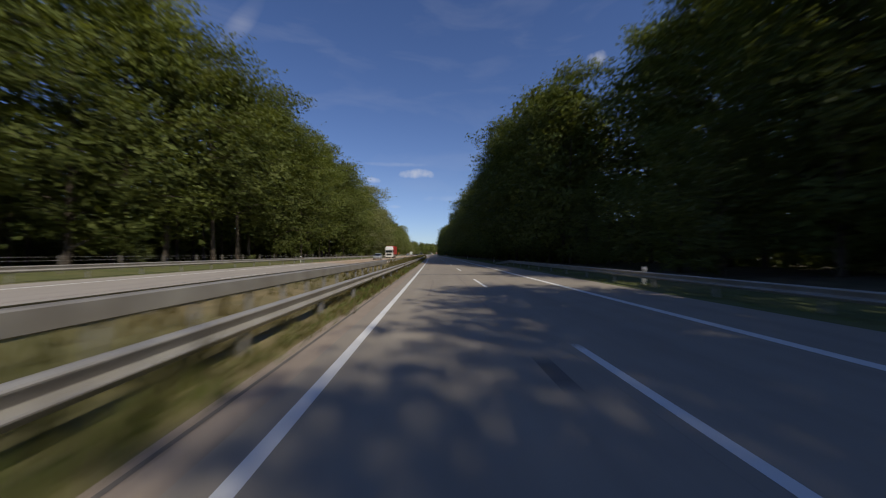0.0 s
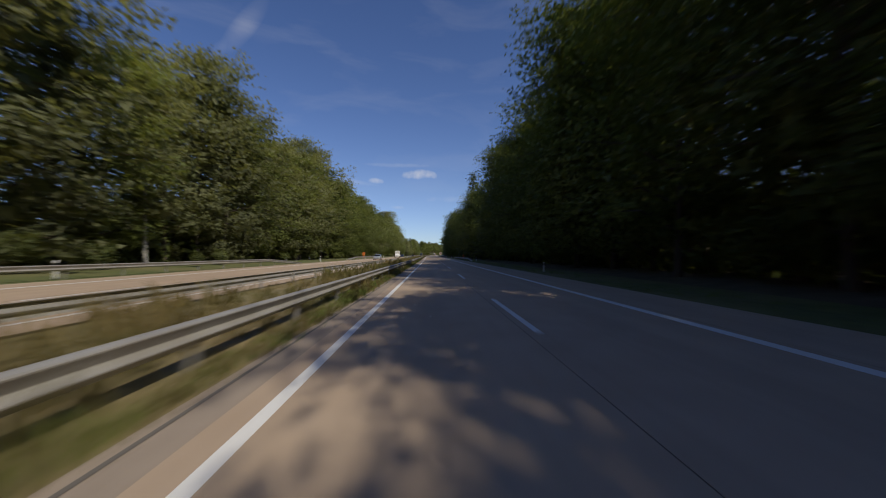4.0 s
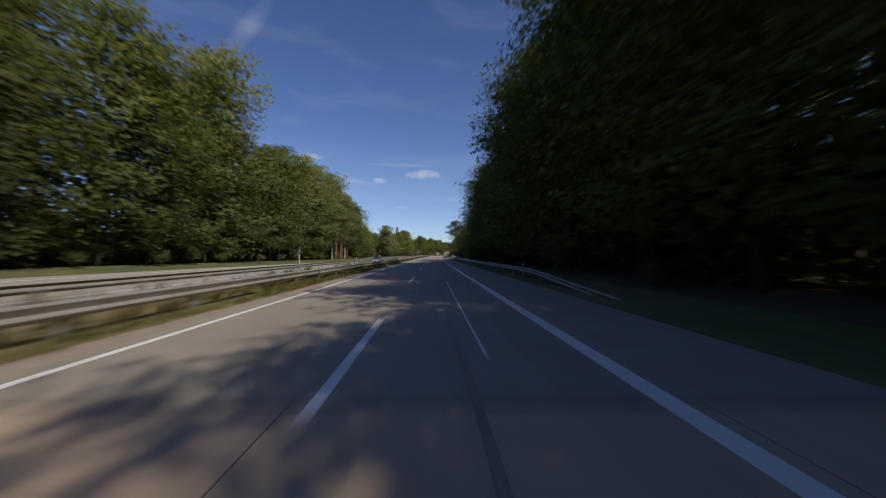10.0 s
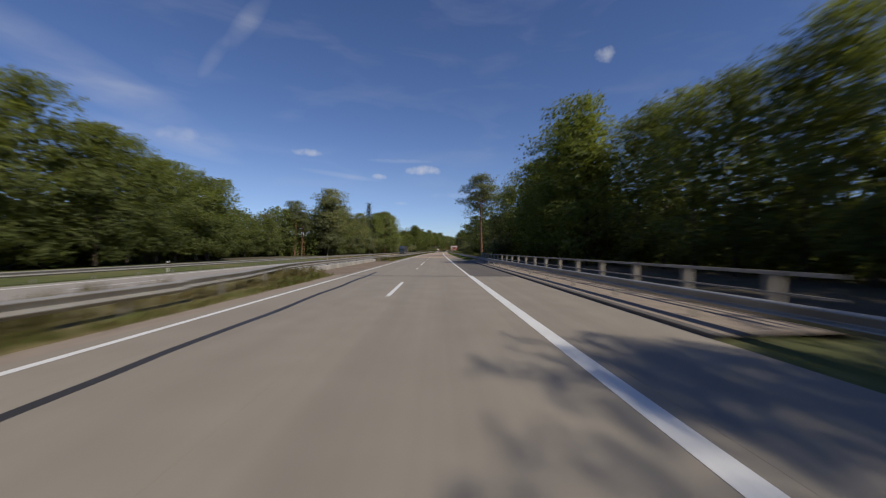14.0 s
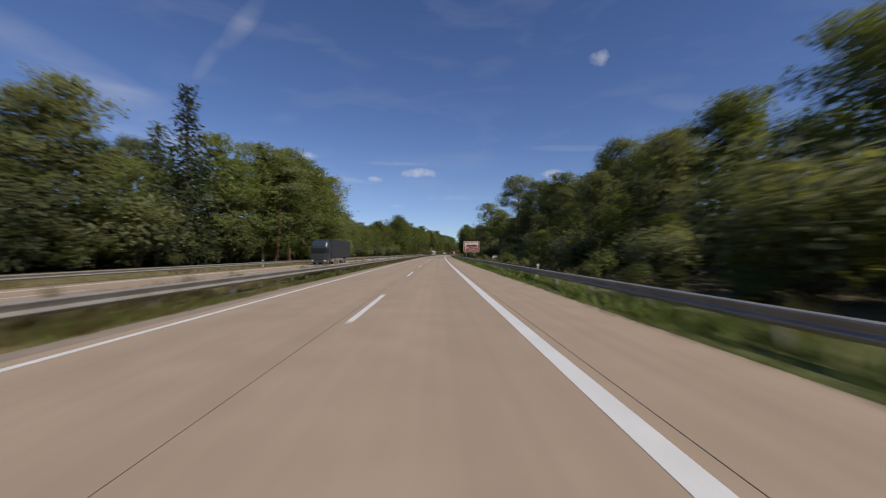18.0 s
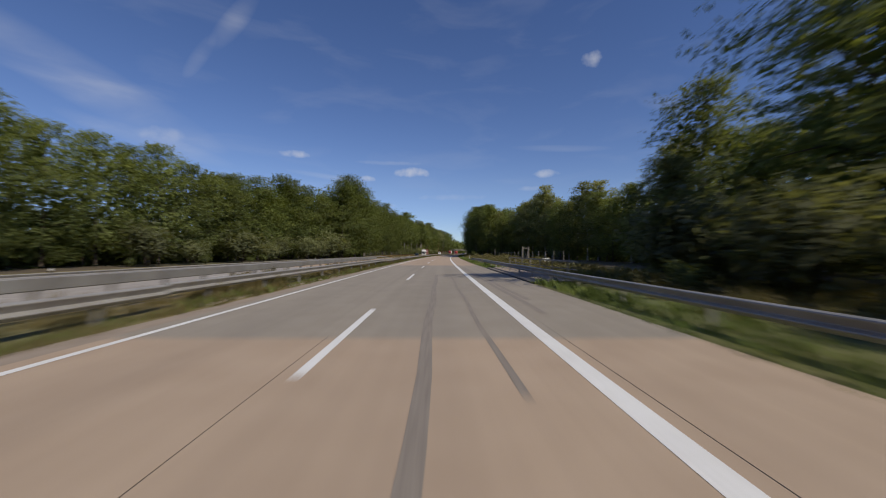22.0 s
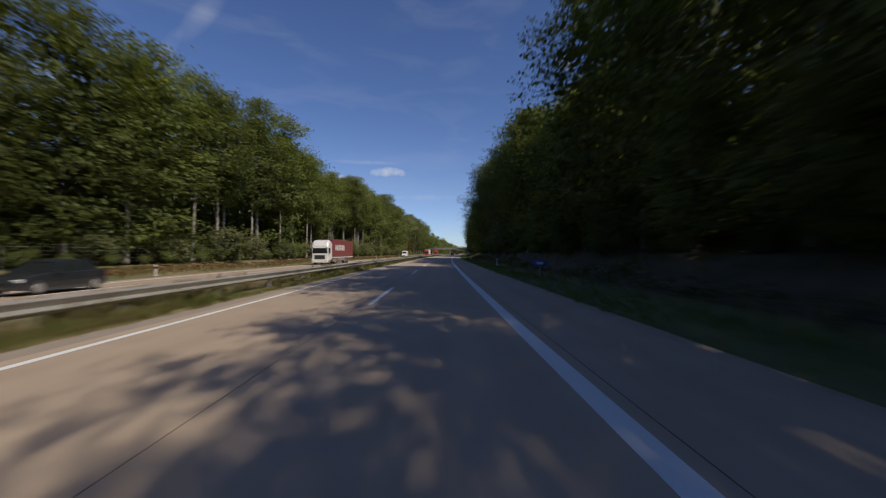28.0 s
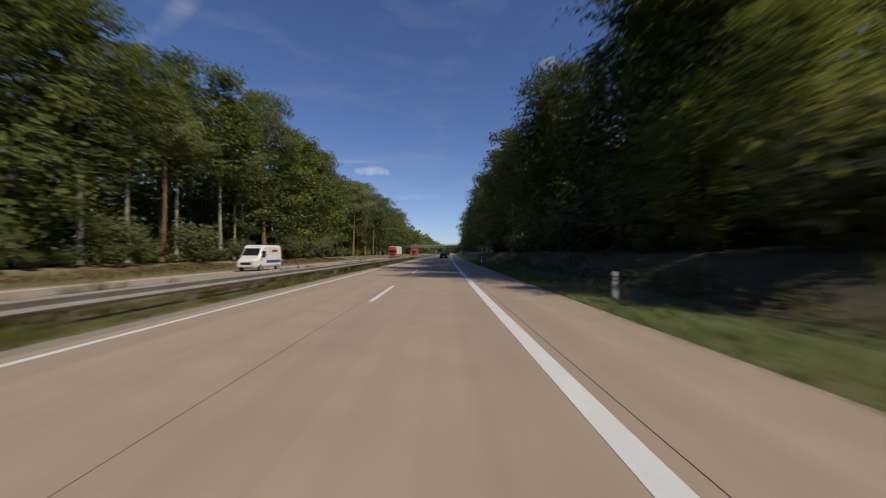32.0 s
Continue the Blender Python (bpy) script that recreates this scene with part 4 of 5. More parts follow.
# single trees that stand out: kind, chainage, offset, height
SOLO = [("edge", 301.5, 14.0, 19.8), ("edge", 287, 15.2, 17.2), ("edge", 291, 15.6, 16.5), ("grey_shrub", 753, 14.5, 5.0), ("grey_shrub", 549, 13.5, 4.5), ("oak", 22, 13.5, 8.5), ("edge", 27, 14.2, 9.5), ("oak", 33, 13.8, 8), ("edge", 38, 14.2, 9), ("oak", 43, 14, 8.5), ("pine", 581, 13.5, 23), ("oak", 586, 14, 19), ("oak", 552, 16, 13.5), ("oak", 560, 17, 13.5), ("oak", 483, -27, 17.5), ("oak", 487.5, -27.5, 17), ("oak", 768, 24.5, 16.5), ("oak", 749.5, 20, 18.5), ("oak", 752.5, 24.5, 18), ("edge", 219, 15.5, 22), ("edge", 224, 16, 21.5), ("grey", 759, 16.5, 7), ("pine", 711, 22.8, 20.5), ("pine", 670, 23, 17), ("pine", 674, -26, 19.5), ("pine", 681, -26.5, 19.8), ("tall", 1076, 19.5, 26.5), ("tall", 1083, 20, 26), ("grey", 712, 14.0, 5.5), ("grey", 718, 14.5, 6.5), ("grey", 726, 14.6, 7.5), ("edge", 596, 19, 12), ("ash", 1035, 14.5, 10.5), ("tall", 1052, -27.2, 27), ("tall", 1056, -27.5, 26), ("pine", 453, -26.0, 21.5),
        ("pine", 457.5, -25.7, 21), ("pine", 461, -26.8, 20), ("spruce", 634, -30, 15), ("spruce", 650, -30, 19), ("spruce", 655.5, -30, 18.5), ("grey", 556, 14, 6.5), ("spruce", 268, 12.0, 23)]


def forest(rows, side):
    global rng
    back = []
    for a, b, d, h, gap, kinds in rows:
        rng = np.random.default_rng(int(a) + 5000 + 20000 * (side > 0))   # each stretch keeps its own scatter
        names = list(kinds)
        wts = np.array([kinds[n] for n in names], dtype=float)
        s = a
        while s < b:
            kind = names[int(rng.choice(len(names), p=wts / wts.sum()))]
            z = (bank_left if side < 0 else bank_right)(s)
            plant(kind, s + rng.uniform(-1.2, 1.2), d + side * rng.uniform(-0.8, 2.2), h * rng.uniform(0.88, 1.07), z)
            s += gap * rng.uniform(0.8, 1.2)
        s = a
        while s < b:
            thin = side > 0 and (a == 516 or 1018 <= a < 1050)   # a narrow strip of trees, with light from behind
            hb = max(h * 1.1, 20) if side > 0 and 190 < a < 440 else h * 0.62 if thin else h
            back.append((s + rng.uniform(-2, 2), d + side * rng.uniform(4.0, 8.0), hb * rng.uniform(0.86, 1.0), 0.40 if "tall" in kinds else 0.22))
            back.append((s + rng.uniform(-2, 2), d + side * rng.uniform(9, 15), hb * rng.uniform(0.86, 1.0), 0.0))
            if side < 0 and s < 880:
                back.append((s + 2.6, d - rng.uniform(2.5, 5), h * rng.uniform(0.9, 1.02), 0.1))
            if side > 0 and d < 17.6 and s < 1080 and not thin:
                back.append((s + 2.6, d + rng.uniform(2.5, 4.5), h * rng.uniform(0.88, 1.0), 0.1))
                back.append((s + rng.uniform(0, 5), d + rng.uniform(5, 8), h * rng.uniform(0.92, 1.02), 0.05))
                back.append((s + rng.uniform(0, 5), d + rng.uniform(9, 12), h * rng.uniform(0.95, 1.05), 0.0))
                back.append((s + rng.uniform(0, 5), d + rng.uniform(13, 16), h * rng.uniform(0.95, 1.08), 0.0))
            if "tall" in kinds and s < (1110 if side > 0 else 1250) and not thin:
                for q in (11, 15, 19, 23):
                    back.append((s + rng.uniform(-2, 2), d + side * (q + rng.uniform(-1.5, 1.5)), h * rng.uniform(0.7, 0.88), 0.12))
            s += 5.2
    return back


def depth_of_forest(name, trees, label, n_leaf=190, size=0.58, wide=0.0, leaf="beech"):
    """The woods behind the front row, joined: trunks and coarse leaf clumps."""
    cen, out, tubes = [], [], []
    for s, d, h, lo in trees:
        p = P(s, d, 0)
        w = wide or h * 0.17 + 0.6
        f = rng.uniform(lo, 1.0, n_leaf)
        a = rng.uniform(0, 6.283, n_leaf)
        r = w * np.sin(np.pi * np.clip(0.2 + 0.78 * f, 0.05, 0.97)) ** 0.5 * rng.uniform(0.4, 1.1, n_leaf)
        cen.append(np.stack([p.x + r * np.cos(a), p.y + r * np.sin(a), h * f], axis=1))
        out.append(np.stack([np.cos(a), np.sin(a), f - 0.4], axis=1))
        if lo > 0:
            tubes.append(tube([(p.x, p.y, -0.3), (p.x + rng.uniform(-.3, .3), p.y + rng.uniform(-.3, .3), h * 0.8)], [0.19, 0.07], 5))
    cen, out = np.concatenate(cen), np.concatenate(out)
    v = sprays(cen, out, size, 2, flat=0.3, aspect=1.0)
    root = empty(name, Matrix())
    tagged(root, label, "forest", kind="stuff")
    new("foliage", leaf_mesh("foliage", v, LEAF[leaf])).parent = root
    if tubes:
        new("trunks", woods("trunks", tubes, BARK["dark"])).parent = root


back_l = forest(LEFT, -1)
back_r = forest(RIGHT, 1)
for kind, s, d, h in SOLO:
    plant(kind, s, d, h, bank_right(s) if d > 0 else bank_left(s))
# young growth at the foot of the woods: from, to, offset, height, spacing, kinds
THICKET = [(604, 662, 15.0, 5.6, 3.4, ("ash", "grey", "oak")), (908, 1000, 13.0, 5.4, 3.6, ("oak", "ash", "oak")), (714, 746, 13.2, 4.0, 4.0, ("grey", "ash", "oak")), (1062, 1078, 14.0, 7.2, 4.4, ("oak", "ash"))]
for a, b, d, h, gap, kinds in THICKET:
    rng = np.random.default_rng(int(a))
    for i, s in enumerate(np.arange(a, b, gap)):
        s = float(s + rng.uniform(-0.8, 0.8))
        plant(kinds[i % len(kinds)], s, d + rng.uniform(-1.0, 1.4), h * rng.uniform(0.65, 1.2), bank_right(s))
rng = np.random.default_rng(11)
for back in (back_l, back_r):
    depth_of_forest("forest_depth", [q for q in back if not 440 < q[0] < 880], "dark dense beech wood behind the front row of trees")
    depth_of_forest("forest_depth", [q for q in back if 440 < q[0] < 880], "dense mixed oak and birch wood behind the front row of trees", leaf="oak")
under = [(s + rng.uniform(-1, 1), d + q * side + rng.uniform(-1, 1), rng.uniform(3.5, 6.5) * (0.5 if "tall" in k and side < 0 else 1.0), 0.0) for rows, side in ((LEFT, -1), (RIGHT, 1)) for a, b, d, h, g, k in rows for q in ((11, 17) if a == 8 else (3.5, 11, 17)) for s in np.arange(a, b, 3.4)]
under += [(s + rng.uniform(-1, 1), d + q * side, rng.uniform(9, 17), 0.0) for rows, side in ((LEFT, -1), (RIGHT, 1)) for a, b, d, h, g, k in rows if ("tall" in k or "over" in k) and not (side > 0 and 1018 <= a < 1050) for q in (10, 14, 19, 24, 30) for s in np.arange(a, min(b, 1130 if side > 0 else 1260), 3.4)]
depth_of_forest("undergrowth", under, "shady undergrowth between the trunks", n_leaf=165, size=0.64, wide=2.0)
far = [(s + rng.uniform(-4, 4), d + rng.uniform(-4, 4), 21 * rng.uniform(0.85, 1.1), 0.0) for s in range(1345, 2300, 9) for d in (-60, -38, -30, 24, 32, 55)]
far += [(s + rng.uniform(-3, 3), d, rng.uniform(9, 13), 0.0) for s in (1700, 1712, 1724) for d in range(-26, 24, 5)]
depth_of_forest("forest_depth", far, "distant woodland beyond the overpass", n_leaf=60, size=2.2)

# shrubs and brambles along the edges: from, to, offset, spread, height, spacing, kind
SHRUBS = [(14, 120, -26.0, 1.5, 2.0, 17, "shrub"), (122, 500, -24.8, 1.2, 2.6, 7.5, "shrub"), (585, 800, -27, 2.5, 2.8, 9.0, "shrub"), (645, 850, -29.5, 1.5, 4.4, 8.0, "grey_shrub"), (955, 1150, -26, 1.6, 3.2, 3.3, "shrub"), (960, 1150, -27.0, 1.0, 3.4, 9, "grey_shrub"), (885, 955, -27, 1.6, 2.2, 12, "shrub"),
          (455, 560, 13.5, 2.0, 2.6, 6.0, "shrub"), (556, 745, 14.0, 3.0, 2.8, 6.0, "shrub"), (562, 752, 11.3, 0.9, 2.4, 6.5, "shrub"), (604, 645, 13.6, 1.2, 3.0, 6.0, "grey_shrub"), (702, 757, 14.0, 0.9, 3.1, 5.0, "grey_shrub"), (600, 740, 18.5, 2.5, 4.2, 9.0, "grey_shrub"), (862, 1034, 12.4, 1.2, 2.7, 5.2, "shrub"), (1034, 1130, 13.0, 1.0, 2.0, 6.0, "shrub"),
          (240, 440, 11.0, 0.8, 1.8, 14.0, "shrub"), (990, 1030, 13.5, 1.0, 3.4, 13.0, "grey_shrub"), (1060, 1150, 14, 1.0, 3.4, 13.0, "grey_shrub")]
for a, b, d, w, h, gap, kind in SHRUBS:
    s = a
    while s < b:
        if not near_bridge(s, -4):
            plant(kind, s, d + rng.uniform(-w, w), h * rng.uniform(0.6, 1.35), (bank_right(s) if d > 0 else bank_left(s)) * fade(abs(d), 9, 13))
        s += gap * rng.uniform(0.7, 1.3)


# ---------------- grass ----------------
def grass(name, label, material, bands, blades=5):
    """Tufts of narrow blades, joined: bands of (from, to, d0, d1, count per metre, height, z)."""
    V = []
    for a, b, d0, d1, dens, h, zf in bands:
        n = int((b - a) * dens)
        s = rng.uniform(a, b, n)
        d = rng.uniform(d0, d1, n)
        psi = np.interp(s, _ss, _psi)
        x = np.interp(s, _ss, _cx) + d * np.cos(psi)
        y = np.interp(s, _ss, _cy) + d * np.sin(psi)
        z = np.array([zf(float(q), float(e)) for q, e in zip(s, d)]) if callable(zf) else np.full(n, zf)
        hh = h * rng.uniform(0.5, 1.4, n) * (0.7 + 0.6 * (np.sin(s * 0.37 + d) > 0.2))
        for k in range(blades):
            an = rng.uniform(0, 6.283, n)
            lean = rng.uniform(0.1, 0.7, n) * hh
            w = 0.012 + 0.03 * hh
            bx, by = x + rng.normal(size=n) * 0.10, y + rng.normal(size=n) * 0.10
            q = np.empty((n, 4, 3))
            q[:, 0] = np.stack([bx - w * np.sin(an), by + w * np.cos(an), z], 1)
            q[:, 1] = np.stack([bx + w * np.sin(an), by - w * np.cos(an), z], 1)
            q[:, 2] = np.stack([bx + lean * 0.4 * np.cos(an) + w * 0.7 * np.sin(an), by + lean * 0.4 * np.sin(an) - w * 0.7 * np.cos(an), z + hh * 0.6], 1)
            q[:, 3] = np.stack([bx + lean * np.cos(an), by + lean * np.sin(an), z + hh], 1)
            V.append(q.reshape(-1, 3))
    v = np.concatenate(V)
    me = fast_mesh(name, v, quads(v), material)
    ob = new(name, me)
    tagged(ob, label, "grass", kind="stuff")
    return ob


grass("median_grass", "dry knee-high grass tufts growing in the median", M_STRAW, [*[(a, b, *q) for a, b in ((-20, 498), (531, 1150)) for q in ((-5.2, -4.74, 13, 0.21, 0.005), (-4.95, -4.66, 4, 0.05, -0.015), (-6.3, -5.2, 10, 0.36, 0.06), (-9.6, -6.0, 5, 0.32, 0.05))], (30, 495, -6.6, -5.5, 0.8, 0.55, 0.05), (552, 1150, -6.6, -5.5, 0.7, 0.55, 0.05)])
grass("verge_grass", "mown green grass blades on the verge", M_GRASS, [(-20, 498, -5.2, -4.74, 12, 0.2, 0.005), (531, 1150, -5.2, -4.74, 15, 0.2, 0.005), (-20, 480, 6.58, 9.0, 9, 0.10, 0.03), (538, 745, 6.50, 6.72, 12, 0.09, -0.005), (782, 1120, 6.50, 6.72, 10, 0.08, -0.005), (538, 754, 6.58, 7.7, 36, 0.22, 0.045), (552, 745, 7.7, 8.6, 12, 0.20, 0.03), (774, 830, 6.58, 7.7, 36, 0.2, 0.045), (830, 1120, 6.58, 8.6, 26, 0.15, 0.045)], blades=3)
grass("meadow_grass", "tall straw-coloured grass and weeds on the bank", M_STRAW, [(540, 745, 8.4, 15, 7, 0.45, 0.0), (742, 784, 9.2, 17, 26, 0.5, -0.1), (783, 866, 8.7, 12.5, 14, 0.55, lambda s, d: -0.1 + bank_right(s) * fade(d, 9, 13)), (782, 870, 8.6, 12, 6, 0.4, lambda s, d: bank_right(s) * fade(d, 9, 13)),
      (870, 1120, 8.6, 12.5, 6, 0.35, lambda s, d: bank_right(s) * fade(d, 9, 13)), (560, 1150, -25.0, -21.2, 6, 0.32, -0.38), (60, 330, -9.0, -6.0, 7, 0.5, 0.05)], blades=4)


def weeds(name, label, material, bands, size=0.15):
    """Low leafy thickets of nettles and brambles, joined."""
    V, N = [], []
    for a, b, d0, d1, dens, h, z0 in bands:
        n = int((b - a) * (d1 - d0) * dens)
        s, d = rng.uniform(a, b, n), rng.uniform(d0, d1, n)
        psi = np.interp(s, _ss, _psi)
        hump = 0.55 + 0.45 * np.sin(s * 0.31 + 1.7 * np.sin(d * 0.8)) * np.sin(s * 0.113 + d)
        top = h * hump * np.clip((d - d0) / 1.6 + 0.25, 0, 1)
        c = np.stack([np.interp(s, _ss, _cx) + d * np.cos(psi), np.interp(s, _ss, _cy) + d * np.sin(psi), z0 + top * rng.uniform(0.1, 1.0, n) ** 0.6], axis=1)
        V.append(sprays(c, np.tile(np.array([0, 0, 1.0]), (n, 1)), size, 4, flat=0.3, droop=0.0))
        N.append(NORMALS[len(V[-1])])
    v = np.concatenate(V)
    NORMALS[len(v)] = np.concatenate(N)
    ob = new(name, leaf_mesh(name, v, material))
    return tagged(ob, label, "weeds", kind="stuff")


M_WEED = mat("reddish_weed_leaf", ((0.155, 0.17, 0.062), (0.215, 0.20, 0.088), (0.27, 0.215, 0.11)), scale=0.25, rough=0.8, rand=0.3, translucent=0.25, spec=0.2)
weeds("bramble_thicket", "reddish brown thicket of brambles and weeds on the bank", M_WEED, [(783, 878, 9.0, 15.5, 30, 1.45, -0.1), (552, 745, 9.5, 14.5, 7, 0.8, 0.0), (738, 783, 9.6, 17, 9, 0.8, -0.1), (878, 1100, 9.6, 12.6, 15, 0.8, 0.25), (880, 1150, -25.5, -23.2, 5, 0.6, -0.2)])
M_BRACKEN = mat("dry_bracken_leaf", ((0.20, 0.125, 0.06), (0.27, 0.165, 0.085), (0.17, 0.15, 0.06)), scale=0.3, rough=0.85, rand=0.25, translucent=0.25, spec=0.2)
weeds("bracken", "rusty brown dry bracken on the bank before the trees", M_BRACKEN, [(878, 1150, -27.2, -22.6, 18, 0.75, -0.35)])

# ---------------- vehicles ----------------
def paint(name, c, rough=0.3, metal=0.0):
    return mat(name, (c, tuple(min(1, x * 1.12) for x in c)), scale=1.5, rough=rough, metal=metal, spec=0.6, second=(tuple(x * 0.7 + 0.02 for x in c), 0.8, 0.25))


M_GLASS = paint("tinted_glass", (0.015, 0.018, 0.02), 0.08)
M_RUBBER = mat("tyre_rubber", ((0.018, 0.018, 0.018), (0.035, 0.034, 0.033)), scale=8, rough=0.85)
M_RIM = mat("alloy_rim", ((0.38, 0.38, 0.38), (0.5, 0.5, 0.5)), scale=5, rough=0.35, metal=0.7)
M_LAMP = paint("clear_headlamp", (0.62, 0.63, 0.64), 0.12)
M_TAIL = paint("red_tail_lamp", (0.35, 0.02, 0.015), 0.2)
M_PLATE = paint("pale_plate", (0.6, 0.6, 0.58), 0.4)
M_CHASSIS = mat("black_chassis", ((0.02, 0.02, 0.02), (0.04, 0.038, 0.036)), scale=4, rough=0.7)
C_SILVER, C_BLUE, C_BLACK = paint("silver_car_paint", (0.42, 0.44, 0.47), 0.3, 0.4), paint("dark_blue_car_paint", (0.03, 0.045, 0.09), 0.25), paint("black_car_paint", (0.022, 0.024, 0.028), 0.22)
C_WHITE, C_RED, C_DARK = paint("white_truck_paint", (0.72, 0.72, 0.70), 0.35), paint("red_truck_paint", (0.42, 0.035, 0.03), 0.35), paint("dark_truck_paint", (0.03, 0.045, 0.065), 0.3)
C_MAROON, C_TARP, C_BLUE2 = paint("maroon_tarpaulin", (0.20, 0.045, 0.045), 0.6), paint("black_tarpaulin", (0.03, 0.03, 0.033), 0.6), paint("blue_stripe_paint", (0.03, 0.09, 0.32), 0.35)


def loft(rings, cap=True):
    """bmesh skin over rings of equal point counts."""
    bm = bmesh.new()
    rows = [[bm.verts.new(p) for p in r] for r in rings]
    n = len(rows[0])
    for a, b in zip(rows, rows[1:]):
        for i in range(n):
            bm.faces.new((a[i], a[(i + 1) % n], b[(i + 1) % n], b[i]))
    if cap:
        bm.faces.new(rows[0][::-1])
        bm.faces.new(rows[-1])
    bmesh.ops.recalc_face_normals(bm, faces=bm.faces)
    return bm


def car_ring(y, w, z0, z1, tuck=0.06):
    r = 0.10
    return [(-w + tuck, y, z0), (w - tuck, y, z0), (w, y, z0 + r * 1.6), (w, y, (z0 + z1) / 2), (w - 0.04, y, z1 - r * 0.5), (w - 0.16, y, z1), (-w + 0.16, y, z1), (-w + 0.04, y, z1 - r * 0.5), (-w, y, (z0 + z1) / 2), (-w, y, z0 + r * 1.6)]


def wheels(root, xs, ys, r=0.32, w=0.21, name="wheel"):
    tyre = None
    for y in ys:
        for x in xs:
            if tyre is None:
                bm = bmesh.new()
                cyl(bm, r, r, (-w / 2, 0, 0), (w / 2, 0, 0), 18)
                bmesh.ops.bevel(bm, geom=[e for e in bm.edges if len(e.link_faces) == 2 and e.calc_face_angle(0) > 1.0], offset=0.03, segments=1, affect="EDGES")
                wh = part(name, bm, M_RUBBER, root)
                tyre = wh.data
                bm = bmesh.new()
                cyl(bm, r * 0.66, r * 0.60, (w / 2 - 0.01, 0, 0), (w / 2 + 0.012, 0, 0), 14)
                cyl(bm, r * 0.60, r * 0.66, (-w / 2 - 0.012, 0, 0), (-w / 2 + 0.01, 0, 0), 14)
                rm = part("rim", bm, M_RIM, wh)
                rim = rm.data
                wh.matrix_basis = Matrix.Translation((x, y, r))
            else:
                wh = share(name, tyre, Matrix.Translation((x, y, r)), root)
                share("rim", rim, Matrix(), wh)


def car(label, m, body, estate=False):
    """A passenger car, front towards +y."""
    root = empty("car", m)
    tagged(root, label, "car", group="cars on the motorway")
    L = 2.2
    low = [(-L, 0.72, 0.42, 0.86), (-L + 0.12, 0.84, 0.26, 0.98), (-1.4, 0.90, 0.20, 1.0), (-0.4, 0.905, 0.18, 0.97), (0.8, 0.905, 0.18, 0.95), (1.25, 0.90, 0.20, 0.90), (1.85, 0.86, 0.22, 0.78), (2.1, 0.80, 0.26, 0.68), (L, 0.68, 0.36, 0.58)]
    part("body", loft([car_ring(*r) for r in low]), body, root)
    back = -2.05 if estate else -1.75
    rings = []
    for y, top in ((back, 0.94), (back + 0.42, 1.40), (-0.7, 1.46), (0.05, 1.44), (0.35, 1.36), (1.05, 0.93)):
        h = (top - 0.9) / 0.56
        wt = 0.80 - 0.17 * h
        rings.append([(-0.82, y, 0.88), (0.82, y, 0.88), (wt, y, top), (-wt, y, top)])
    part("window_band", loft(rings), M_GLASS, root, "tinted side windows and windscreen")
    rr = [[(-0.64 + e, y, z), (0.64 - e, y, z), (0.60 - e, y, z + 0.03), (-0.60 + e, y, z + 0.03)] for y, z, e in ((back + 0.40, 1.39, 0.02), (-0.7, 1.455, 0), (0.05, 1.435, 0), (0.38, 1.36, 0.02))]
    part("roof", loft(rr), body, root)
    for x in (-1, 1):
        part("pillar", loft([[(x * (0.80 - k), y, z), (x * (0.83 - k), y, z), (x * (0.83 - k), y + 0.07, z), (x * (0.80 - k), y + 0.07, z)] for y, z, k in ((-0.55, 0.93, 0), (-0.62, 1.43, 0.16))]), body, root)
        part("headlight", boxed(x * 0.68 - 0.15, x * 0.68 + 0.15, 1.98, 2.13, 0.56, 0.70, bevel=0.03), M_LAMP, root, "clear headlight")
        part("tail_light", boxed(x * 0.68 - 0.12, x * 0.68 + 0.12, -2.19, -2.08, 0.72, 0.88, bevel=0.02), M_TAIL, root, "red tail light")
        part("mirror", boxed(x * 0.98 - 0.09, x * 0.98 + 0.09, 0.62, 0.74, 0.94, 1.07, bevel=0.03), body, root)
    part("grille", boxed(-0.42, 0.42, 2.12, 2.19, 0.36, 0.54, bevel=0.02), M_BLACK, root, "black grille")
    part("number_plate", boxed(-0.26, 0.26, -2.215, -2.195, 0.56, 0.67), M_PLATE, root, "blank pale number plate")
    wheels(root, (-0.80, 0.80), (-1.35, 1.38))
    return root


